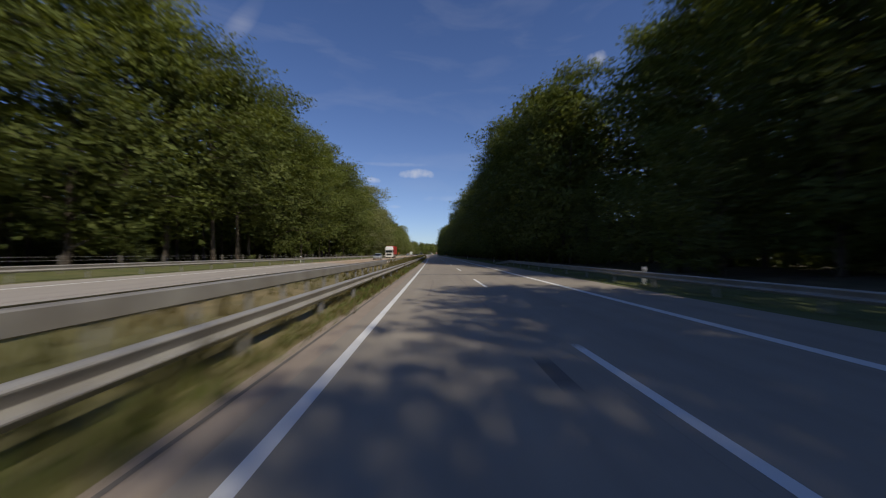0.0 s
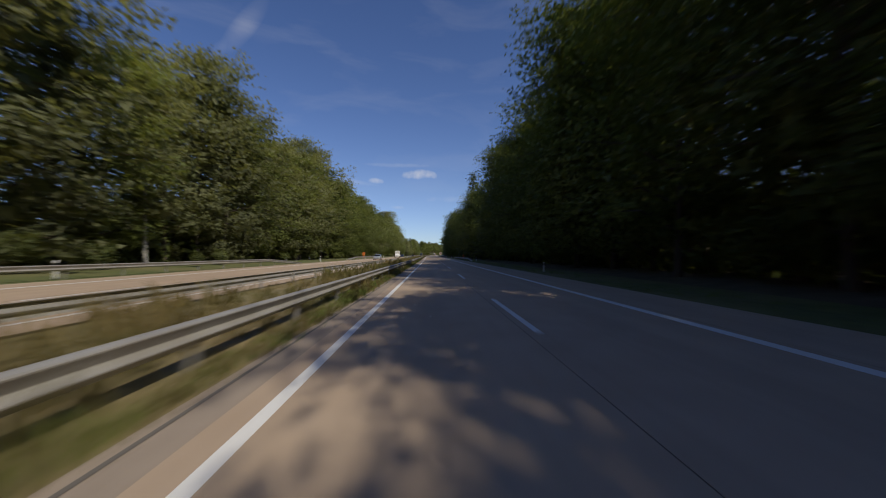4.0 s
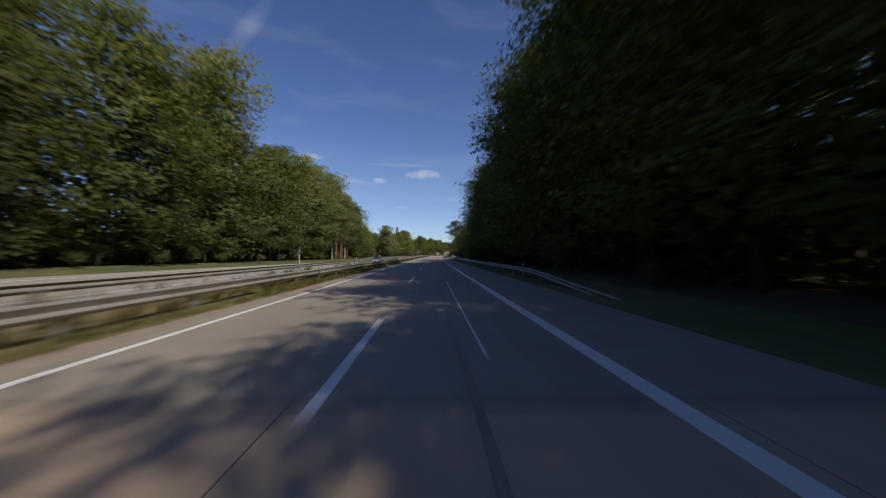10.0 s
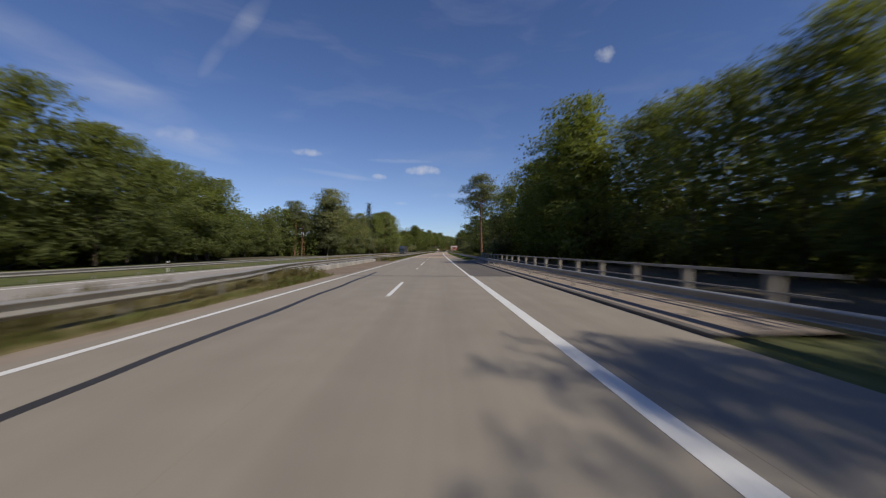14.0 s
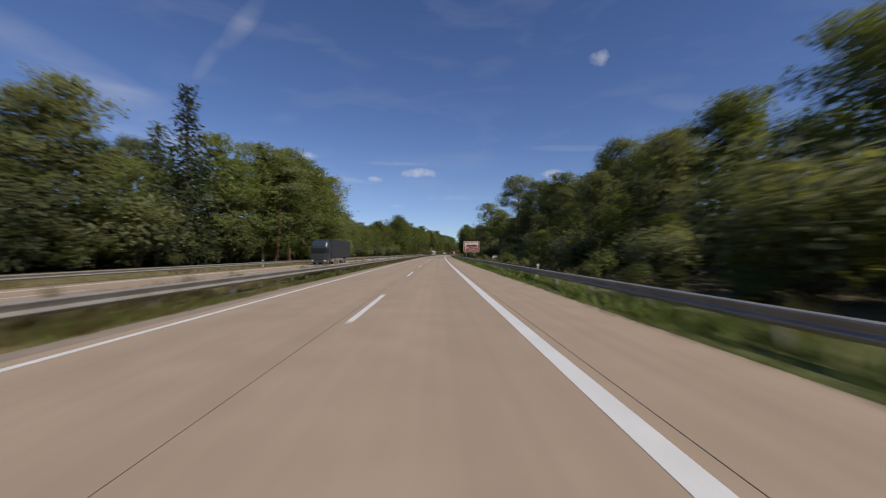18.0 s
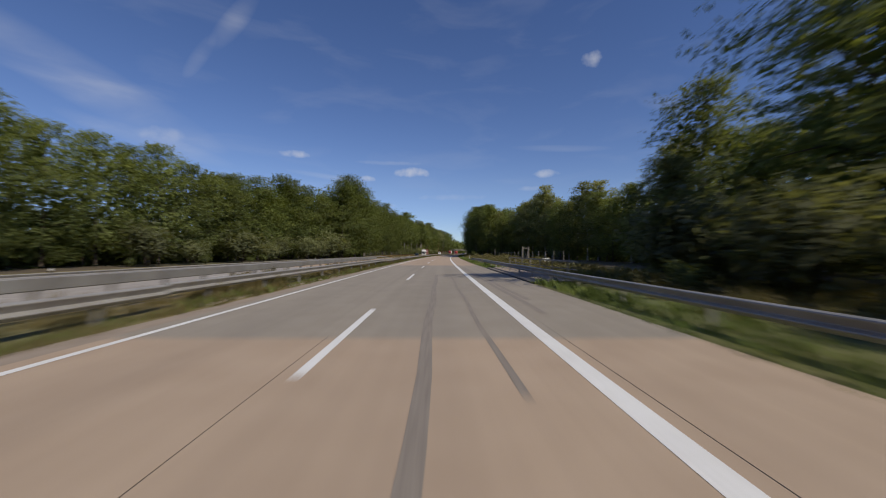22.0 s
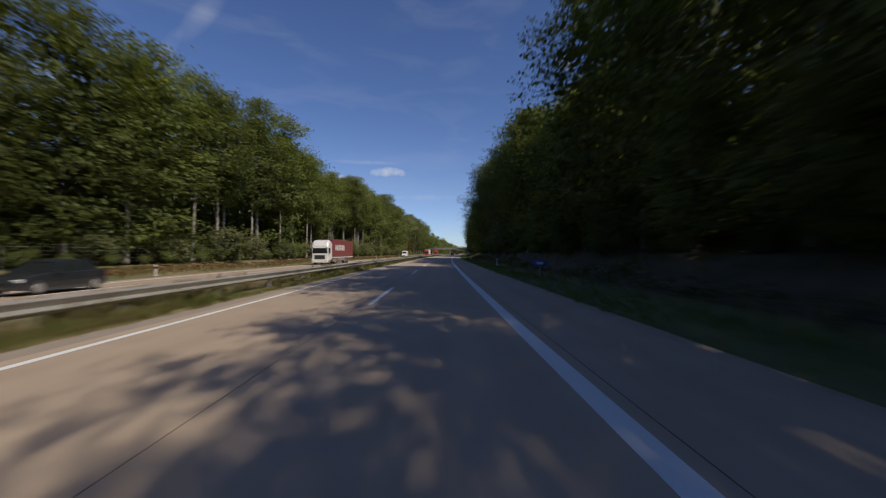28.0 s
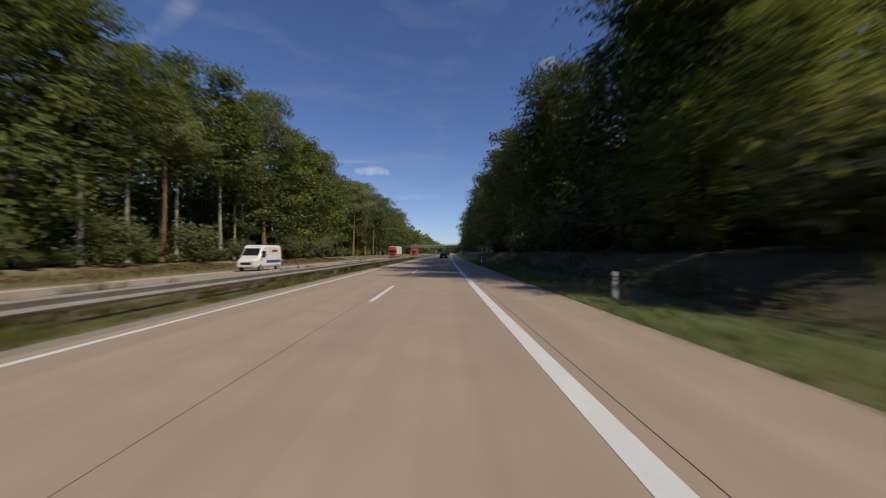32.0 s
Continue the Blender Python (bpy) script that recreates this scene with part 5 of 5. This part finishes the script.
def truck(label, m, cab, box_mat, frame_mat=None, stripe=None, box_len=13.0):
    """Articulated lorry, front towards +y, cab front at y = 0."""
    root = empty("truck", m)
    tagged(root, label, "truck", group="trucks on the oncoming carriageway")
    rings = []
    for y, w, z0, z1 in ((-2.25, 1.22, 0.75, 3.55), (-1.2, 1.24, 0.6, 3.75), (-0.35, 1.24, 0.45, 3.55), (-0.08, 1.20, 0.42, 2.9), (0.0, 1.12, 0.45, 1.6)):
        rings.append([(-w + 0.08, y, z0), (w - 0.08, y, z0), (w, y, z0 + 0.2), (w, y, z1 - 0.3), (w - 0.2, y, z1), (-w + 0.2, y, z1), (-w, y, z1 - 0.3), (-w, y, z0 + 0.2)])
    part("cab", loft(rings), cab, root)
    part("windscreen", loft([[(-1.12, y, z), (1.12, y, z), (1.10, y + 0.03, z), (-1.10, y + 0.03, z)] for y, z in ((-0.02, 1.72), (-0.10, 2.68))]), M_GLASS, root, "dark windscreen")
    part("bumper", boxed(-1.22, 1.22, -0.3, 0.06, 0.32, 0.78, bevel=0.05), cab, root)
    part("grille", boxed(-0.8, 0.8, 0.0, 0.05, 0.85, 1.45, bevel=0.02), M_CHASSIS, root, "black grille")
    for x in (-1, 1):
        part("side_window", boxed(x * 1.24 - 0.01, x * 1.24 + 0.01, -1.25, -0.35, 1.75, 2.55, bevel=0.004), M_GLASS, root)
        part("headlight", boxed(x * 0.95 - 0.17, x * 0.95 + 0.17, 0.0, 0.08, 0.5, 0.7, bevel=0.03), M_LAMP, root, "clear headlight")
        part("mirror", boxed(x * 1.42 - 0.08, x * 1.42 + 0.08, -0.25, -0.1, 1.7, 2.5, bevel=0.03), M_CHASSIS, root)
        part("fuel_tank", boxed(x * 1.0 - 0.2, x * 1.0 + 0.2, -5.0, -3.2, 0.4, 0.95, bevel=0.08), M_DULL, root)
    part("chassis", boxed(-0.5, 0.5, -3.1 - box_len + 0.4, -1.0, 0.62, 1.0, bevel=0.03), M_CHASSIS, root)
    part("trailer_box", boxed(-1.275, 1.275, -2.9 - box_len, -2.9, 1.1, 3.95, bevel=0.05), box_mat, root)
    part("trailer_frame", boxed(-1.285, 1.285, -2.95 - box_len, -2.85, 1.0, 1.14, bevel=0.01), frame_mat or M_CHASSIS, root)
    for x in (-1, 1):
        part("side_guard", boxed(x * 1.22 - 0.02, x * 1.22 + 0.02, -10.2, -5.4, 0.55, 0.95, bevel=0.01), M_DULL, root)
        if stripe:
            for i, (a, b) in enumerate(((-4.6, -4.0), (-5.6, -4.9), (-6.6, -5.9), (-7.5, -6.9), (-8.6, -7.8), (-9.6, -8.9))):
                part("lettering_bar", boxed(x * 1.277 - 0.004, x * 1.277 + 0.004, a, b, 2.2, 3.1, bevel=0.001), stripe, root, "pale lettering bar")
    wheels(root, (-1.02, 1.02), (-1.15, -4.2, -9.9, -11.2, -12.5), 0.5, 0.32)
    return root


def van(label, m, body, stripe=None, home=False):
    """Delivery van or motorhome, front towards +y."""
    root = empty("motorhome" if home else "van", m)
    tagged(root, label, "motorhome" if home else "van")
    zt = 2.9 if home else 2.55
    prof = [(-2.9, 0.98, 0.5, zt - 0.05), (-2.7, 1.02, 0.42, zt), (0.9, 1.02, 0.40, zt), (1.35, 1.0, 0.38, zt - 0.12), (2.05, 0.98, 0.38, 1.45), (2.75, 0.92, 0.38, 1.15), (2.95, 0.82, 0.45, 0.95)]
    rings = [[(-w + 0.08, y, z0), (w - 0.08, y, z0), (w, y, z0 + 0.15), (w, y, z0 + 0.62), (w - 0.05 * (z1 > 2), y, z1 - 0.2), (w - 0.18, y, z1), (-w + 0.18, y, z1), (-w + 0.05 * (z1 > 2), y, z1 - 0.2), (-w, y, z0 + 0.62), (-w, y, z0 + 0.15)] for y, w, z0, z1 in prof]
    part("body", loft(rings), body, root)
    part("windscreen", loft([[(-0.80 + e, y, z), (0.80 - e, y, z), (0.80 - e, y + 0.04, z + 0.02), (-0.80 + e, y + 0.04, z + 0.02)] for y, z, e in ((2.0, 1.52, 0), (1.42, 2.25, 0.06))]), M_GLASS, root, "dark windscreen")
    if home:
        part("alcove", boxed(-1.0, 1.0, 0.7, 1.95, 2.15, 2.95, bevel=0.15), body, root, "white alcove over the cab")
    for x in (-1, 1):
        part("side_window", boxed(x * 1.0 - 0.035, x * 1.0 + 0.035, 0.95, 1.75, 1.35, 1.95, bevel=0.02), M_GLASS, root)
        part("headlight", boxed(x * 0.72 - 0.15, x * 0.72 + 0.15, 2.72, 2.93, 0.78, 1.02, bevel=0.04), M_LAMP, root, "clear headlight")
        part("mirror", boxed(x * 1.14 - 0.09, x * 1.14 + 0.09, 1.75, 1.9, 1.3, 1.65, bevel=0.03), M_BLACK, root)
        if stripe:
            part("stripe", boxed(x * 1.023 - 0.004, x * 1.023 + 0.004, -2.6, 0.8, 0.75, 1.05, bevel=0.001), stripe, root, "blue stripe")
            part("lettering_bar", boxed(x * 1.0 - 0.004, x * 1.0 + 0.004, -1.9, -0.5, 1.85, 2.1, bevel=0.001), C_RED, root, "red lettering bar")
        if home:
            part("side_window", boxed(x * 1.02 - 0.02, x * 1.02 + 0.02, -1.6, -0.4, 1.6, 2.2, bevel=0.01), M_GLASS, root)
    part("grille", boxed(-0.5, 0.5, 2.88, 2.97, 0.62, 0.86, bevel=0.02), M_BLACK, root, "black grille")
    wheels(root, (-0.88, 0.88), (-1.9, 1.95), 0.34, 0.23)
    return root


def oncoming(s, d=-16.4):
    return place(s, d, opp_z(d, s) + 0.008, turn=180)


car("silver estate car driving on the oncoming carriageway", oncoming(97.5, -15.7), C_SILVER, True)
car("silver grey car on the oncoming carriageway beside mown grass", oncoming(242, -15.7), C_SILVER)
truck("white truck with red trailer on the oncoming carriageway", oncoming(131), C_WHITE, C_RED)
van("white motorhome with alcove on the oncoming carriageway", oncoming(317.8, -16.2), C_WHITE, None, True)
car("dark blue car on the oncoming carriageway", oncoming(345, -15.9), C_BLUE)
car("black car passing roadside bushes on the oncoming carriageway", oncoming(457.2, -15.2), C_BLACK, True)
truck("dark truck with black tarpaulin trailer on the oncoming carriageway", oncoming(665.5, -16.2), C_DARK, C_TARP)
car("dark car on the oncoming carriageway beside dry grass", oncoming(943, -15.5), C_BLACK)
truck("white truck with maroon tarpaulin trailer and pale lettering", oncoming(985.5), C_WHITE, C_MAROON, C_WHITE, C_WHITE)
van("white delivery van with blue stripe on the oncoming carriageway", oncoming(1091), C_WHITE, C_BLUE2)
truck("red truck with white box trailer on the oncoming carriageway", oncoming(1188), C_RED, C_WHITE)
truck("distant red truck near the overpass", oncoming(1265), C_RED, C_RED)
car("black car driving ahead on the motorway", place(1143, 1.85, 0.008), C_BLACK)
car("dark blue car driving far ahead", place(1235, 1.9, 0.008), C_BLUE)
car("black car far ahead under the overpass", place(1290, 1.8, 0.008), C_BLACK, True)

# ---------------- brown tourist sign ----------------
M_SIGN = paint("sign_brown", (0.30, 0.055, 0.028), 0.45)
M_SIGNW = paint("sign_white", (0.68, 0.67, 0.64), 0.45)


def text_mesh(body, size, material, parent, m, name="lettering"):
    cu = bpy.data.curves.new(name, "FONT")
    cu.body, cu.size, cu.extrude, cu.align_x = body, size, 0.003, "CENTER"
    tmp = bpy.data.objects.new("tmp", cu)
    scene.collection.objects.link(tmp)
    bpy.context.view_layer.update()
    me = bpy.data.meshes.new_from_object(tmp.evaluated_get(bpy.context.evaluated_depsgraph_get()))
    bpy.data.objects.remove(tmp)
    bpy.data.curves.remove(cu)
    me.materials.clear()
    me.materials.append(material)
    ob = new(name, me)
    ob.parent, ob.matrix_basis = parent, m
    return ob


sign = empty("tourist_sign", place(696.2, 9.5, -0.1, turn=-4))
tagged(sign, "brown and white tourist sign board on two steel posts", "road sign")
W, H, Z0 = 3.6, 2.45, 1.9
part("board", boxed(-W / 2, W / 2, 0.0, 0.05, Z0, Z0 + H, bevel=0.012), M_SIGNW, sign, "white-edged board")
part("brown_field", boxed(-W / 2 + 0.09, W / 2 - 0.09, -0.006, 0.0, Z0 + 0.09, Z0 + H - 0.09), M_SIGN, sign, "brown field")
part("white_field", boxed(-W / 2 + 0.24, W / 2 - 0.24, -0.010, -0.006, Z0 + 1.05, Z0 + H - 0.24), M_SIGNW, sign, "white upper field")
bm = bmesh.new()
out = [(-1.30, 1.16), (-1.30, 1.36), (-1.15, 1.42), (-1.05, 1.62), (-0.9, 1.72), (-0.3, 1.70), (0.7, 1.74), (1.15, 1.72), (1.32, 1.45), (1.42, 1.18), (0.3, 1.10), (-0.6, 1.05)]
bm.faces.new([bm.verts.new((x, -0.014, Z0 + z)) for x, z in out])
bmesh.ops.solidify(bm, geom=bm.faces, thickness=0.004)
part("manor_shape", bm, M_SIGN, sign, "brown manor house silhouette")
for i in range(7):
    part("window_mark", boxed(-0.95 + i * 0.32, -0.83 + i * 0.32, -0.022, -0.018, Z0 + 1.27, Z0 + 1.40), M_SIGNW, sign)
bm = bmesh.new()
arc = [(-1.42, 0.25), (-1.30, 0.25), (-1.22, 0.62), (-0.95, 0.90), (-0.5, 1.03), (0.2, 1.08), (1.42, 1.12), (1.42, 1.18), (0.2, 1.15), (-0.6, 1.13), (-1.42, 1.13)]
bm.faces.new([bm.verts.new((x, -0.012, Z0 + z)) for x, z in arc])
bmesh.ops.solidify(bm, geom=bm.faces, thickness=0.003)
part("white_curve", bm, M_SIGNW, sign, "white curved road shape")
up = Euler((radians(90), 0, 0)).to_matrix().to_4x4()
text_mesh("Gut Basthorst", 0.40, M_SIGNW, sign, Matrix.Translation((0.28, -0.012, Z0 + 0.58)) @ up)
text_mesh("im Hzgt. Lauenburg", 0.27, M_SIGNW, sign, Matrix.Translation((0.25, -0.012, Z0 + 0.25)) @ up)
for i, w in enumerate((0.5, 0.42, 0.3)):
    part("lettering_bar", boxed(-1.25 + i * 0.55, -1.25 + i * 0.55 + w, -0.014, -0.010, Z0 + 2.0, Z0 + 2.1), M_SIGN, sign)
for x in (-1.15, 0.75):
    bm = bmesh.new()
    cyl(bm, 0.055, 0.055, (x, 0.09, -0.3), (x, 0.09, Z0 + H - 0.15), 12)
    part("sign_post", bm, M_STEEL, sign, "galvanised post")

# ---------------- emergency telephones ----------------
M_ORANGE = paint("orange_plastic", (0.62, 0.17, 0.025), 0.45)
phone = empty("emergency_phone", place(260.5, -22.2, opp_z(-21, 262) + 0.22, turn=180))
tagged(phone, "orange roadside emergency telephone pillar on the verge", "emergency phone", group="emergency phones beside the road")
bm = loft([[(-w, -t, z), (w, -t, z), (w, t, z), (-w, t, z)] for w, t, z in ((0.17, 0.13, 0.0), (0.16, 0.12, 0.75), (0.36, 0.2, 0.85), (0.38, 0.22, 1.35), (0.40, 0.24, 1.60), (0.36, 0.2, 1.66))])
part("pillar", bm, M_ORANGE, phone)
part("flap", boxed(-0.26, 0.26, -0.245, -0.215, 0.95, 1.42, bevel=0.02), M_ORANGE, phone)
part("reflector_band", boxed(-0.28, 0.28, -0.25, -0.235, 1.46, 1.54), M_WHITE, phone, "white band")
part("base_plate", boxed(-0.3, 0.3, -0.25, 0.25, -0.35, 0.03, bevel=0.01), M_CONCRETE, phone)
copy_thing(phone, place(269.5, 9.0, -0.08, turn=90))

# white switch cabinets behind the barrier
cabinet = empty("switch_cabinet", place(681.8, 13.0, 0.05, turn=-8))
tagged(cabinet, "small white switch cabinet on a plinth in the long grass", "cabinet", group="switch cabinets beside the road")
part("plinth", boxed(-0.46, 0.46, -0.17, 0.17, -0.15, 0.36, bevel=0.01), M_CONCRETE, cabinet)
part("body", boxed(-0.5, 0.5, -0.2, 0.2, 0.36, 0.98, bevel=0.012), M_WHITE, cabinet)
part("roof", boxed(-0.53, 0.53, -0.23, 0.23, 0.98, 1.03, bevel=0.01), M_WHITE, cabinet)
for x in (-0.24, 0.24):
    door = part("door", boxed(x - 0.22, x + 0.22, -0.215, -0.202, 0.40, 0.94, bevel=0.004), M_WHITE, cabinet)
    part("handle", boxed(x * 0.2 - 0.015, x * 0.2 + 0.015, -0.235, -0.216, 0.62, 0.74, bevel=0.004), M_BLACK, door, "black handle")
copy_thing(cabinet, place(784, 15.0, 0.1, turn=5, size=(0.8, 0.8, 0.8)))

# small blue plates on posts
M_BLUE = paint("blue_sign", (0.03, 0.10, 0.42), 0.4)
plate = empty("kilometre_plate", place(457.5, 8.6, -0.08, turn=0))
tagged(plate, "small blue kilometre plate on a steel post", "road sign", group="blue plates beside the hard shoulder")
part("plate", boxed(-0.42, 0.42, -0.02, 0.0, 0.75, 1.15, bevel=0.006), M_BLUE, plate)
part("number_bar", boxed(-0.22, 0.22, -0.027, -0.021, 0.87, 1.03), M_SIGNW, plate, "white number bar")
part("post", boxed(-0.03, 0.03, 0.004, 0.05, -0.2, 1.12, bevel=0.008), M_STEEL, plate)
copy_thing(plate, place(951.5, 8.7, -0.08))

# ---------------- wildlife fence ----------------
M_WOOD = mat("grey_fence_wood", ((0.13, 0.115, 0.10), (0.24, 0.22, 0.19)), scale=3, rough=0.95, bump=0.4, stretch=(1, 1, 0.2))
POLE_BM = bmesh.new()
cyl(POLE_BM, 0.065, 0.055, (0, 0, -0.4), (0, 0, 1.75), 8)
POLE_ME = bpy.data.meshes.new("fence_post")
POLE_BM.to_mesh(POLE_ME)
POLE_BM.free()
POLE_ME.materials.append(M_WOOD)


def fence(a, b, d, zf):
    root = empty("wire_fence", Matrix())
    tagged(root, "wire mesh fence with grey wooden posts at the forest edge", "fence")
    s = a
    while s <= b:
        share("fence_post", POLE_ME, place(s, d, zf(s), turn=rng.uniform(0, 90)), root)
        s += 4.5
    for z in (0.25, 0.55, 0.85, 1.15, 1.45, 1.65):
        swept("wire", steps(a, b, 9), lambda s: [(d - 0.005, zf(s) + z), (d + 0.005, zf(s) + z), (d, zf(s) + z + 0.009)], M_DULL, root, closed=True)


def braced_post(s, d, z):
    """A strong fence post with a slanting brace along the fence."""
    root = empty("braced_post", place(s, d, z))
    tagged(root, "thick grey wooden fence post with a slanting brace", "fence post", group="strong posts of the wildlife fence")
    bm = bmesh.new()
    cyl(bm, 0.10, 0.09, (0, 0, -0.4), (0, 0, 1.95), 10)
    part("post", bm, M_WOOD, root)
    bm = bmesh.new()
    cyl(bm, 0.07, 0.06, (0, 1.5, -0.2), (0, 0.06, 1.5), 8)
    part("brace", bm, M_WOOD, root)


braced_post(863, 15.5, bank_right(863) + 0.5)
braced_post(838, 15.2, 0.6)
gate = empty("gate_frame", place(791.5, 14.0, -0.1))
tagged(gate, "grey wooden gate frame of two posts standing in long grass", "gate")
for x in (-0.42, 0.42):
    part("post", boxed(x - 0.10, x + 0.10, -0.10, 0.10, -0.3, 2.55, bevel=0.015), M_WOOD, gate)
part("crossbar", boxed(-0.32, 0.32, -0.05, 0.05, 2.25, 2.42, bevel=0.01), M_WOOD, gate)
fence(640, 735, 15.5, lambda s: 0.05)
fence(785, 905, 17.5, lambda s: bank_right(s) + 0.1)
fence(-30, 120, -24.2, lambda s: -0.3)
fence(880, 1010, -27.5, lambda s: bank_left(s))

# ---------------- overpass at the end ----------------
over = empty("overpass", Matrix())
tagged(over, "concrete overpass with grassy ramps crossing the motorway", "bridge")
SO = 1335
m_o = place(SO, -7.2, 0)


def over_part(name, bm, material, label=""):
    ob = part(name, bm, material, over, label)
    ob.matrix_basis = m_o
    return ob


over_part("deck", boxed(-32, 34, -4.5, 4.5, 5.0, 6.1, bevel=0.05), M_PALE)
for y in (-4.7, 4.7):
    over_part("parapet", boxed(-34, 36, y - 0.15, y + 0.15, 5.9, 6.5, bevel=0.03), M_CONCRETE)
    over_part("handrail", boxed(-34, 36, y - 0.03, y + 0.03, 7.3, 7.38), M_DULL)
    for i in range(24):
        over_part("railing_post", boxed(-34 + i * 3 - 0.03, -34 + i * 3 + 0.03, y - 0.03, y + 0.03, 6.5, 7.3), M_DULL)
for x in (-17.5, 0, 17.5):
    for y in (-3, 0, 3):
        bm = bmesh.new()
        cyl(bm, 0.45, 0.45, (x, y, -0.3), (x, y, 5.05), 14)
        over_part("pier", bm, M_CONCRETE)
for x0, x1 in ((-34, -95), (36, 95)):
    bm = loft([[(x0, -12, -0.5), (x0, 12, -0.5), (x0, 5.5, 5.9), (x0, -5.5, 5.9)], [(x1, -9, -0.5), (x1, 9, -0.5), (x1, 4, 3.6), (x1, -4, 3.6)]])
    over_part("ramp", bm, M_TURF, "grassy earth ramp")

# ---------------- tar seams, joints and tyre marks ----------------
scars = empty("road_repair", Matrix())
tagged(scars, "dark tar seams, bridge joints and tyre marks on the road", "road repair", kind="structure")
M_SKID = mat("tyre_mark", ((0.205, 0.175, 0.148), (0.27, 0.235, 0.196)), scale=3, rough=0.8, coords="UV", stretch=(6, 0.3, 1))
SEAM = [(400, 3.0), (408, 2.5), (418, 1.5), (430, 0.6), (442, -0.4), (450, -1.1), (462, -1.8), (477, -2.4), (490, -2.5), (502, -2.6)]
seam_d = lambda s: float(np.interp(s, [k[0] for k in SEAM], [k[1] for k in SEAM])) + 0.04 * math.sin(s * 0.9) + 0.02 * math.sin(s * 2.7)
swept("tar_seam", steps(400, 502, 1.2), lambda s: [(seam_d(s) - 0.09, 0.0025), (seam_d(s) + 0.09, 0.0025)], M_TAR, scars)
for s0, w in ((497.4, 0.30), (534, 0.08), (343, 0.1), (30, 0.3), (-34, 0.3)):
    swept("expansion_joint", [s0, s0 + w], [(-4.1 + 0.4 * i, 0.0025 + 0.0004 * (i % 2)) for i in range(27)], M_TAR, scars)
for a, b, d0, d1 in ((744, 776, 4.5, 4.15), (747, 777, 4.75, 4.4), (752, 770, 5.6, 5.2), (735, 762, 1.55, 1.65), (738, 760, 2.7, 2.6), (12, 30, -0.9, -0.8), (15, 24, -2.6, -2.5), (336, 366, 1.7, 1.5), (364, 371, 2.1, 2.15), (38.5, 42.5, -3.1, -3.05), (38.7, 42.7, -3.0, -2.95), (39, 43, -1.3, -1.25), (39.2, 43.2, -1.2, -1.15), (509, 513, -0.85, -0.95)):
    swept("tyre_mark", steps(a, b, 2.0), lambda s: [(d0 + (d1 - d0) * (s - a) / (b - a) + e + 0.03 * math.sin(s * 0.7), 0.003) for e in ((-0.10, 0.10) if a in (744, 747, 735) else (-0.055, 0.055))], M_SKID, scars)
swept("repair_patch", [4.7, 5.3, 5.9], [(-0.95, 0.0022), (-0.70, 0.0022)], M_DARK, scars, "dark repair patch")
swept("pale_patch", steps(345, 362, 2), lambda s: [(2.02, 0.0022), (2.07, 0.0022)], M_PAINT, scars, "worn pale streak")
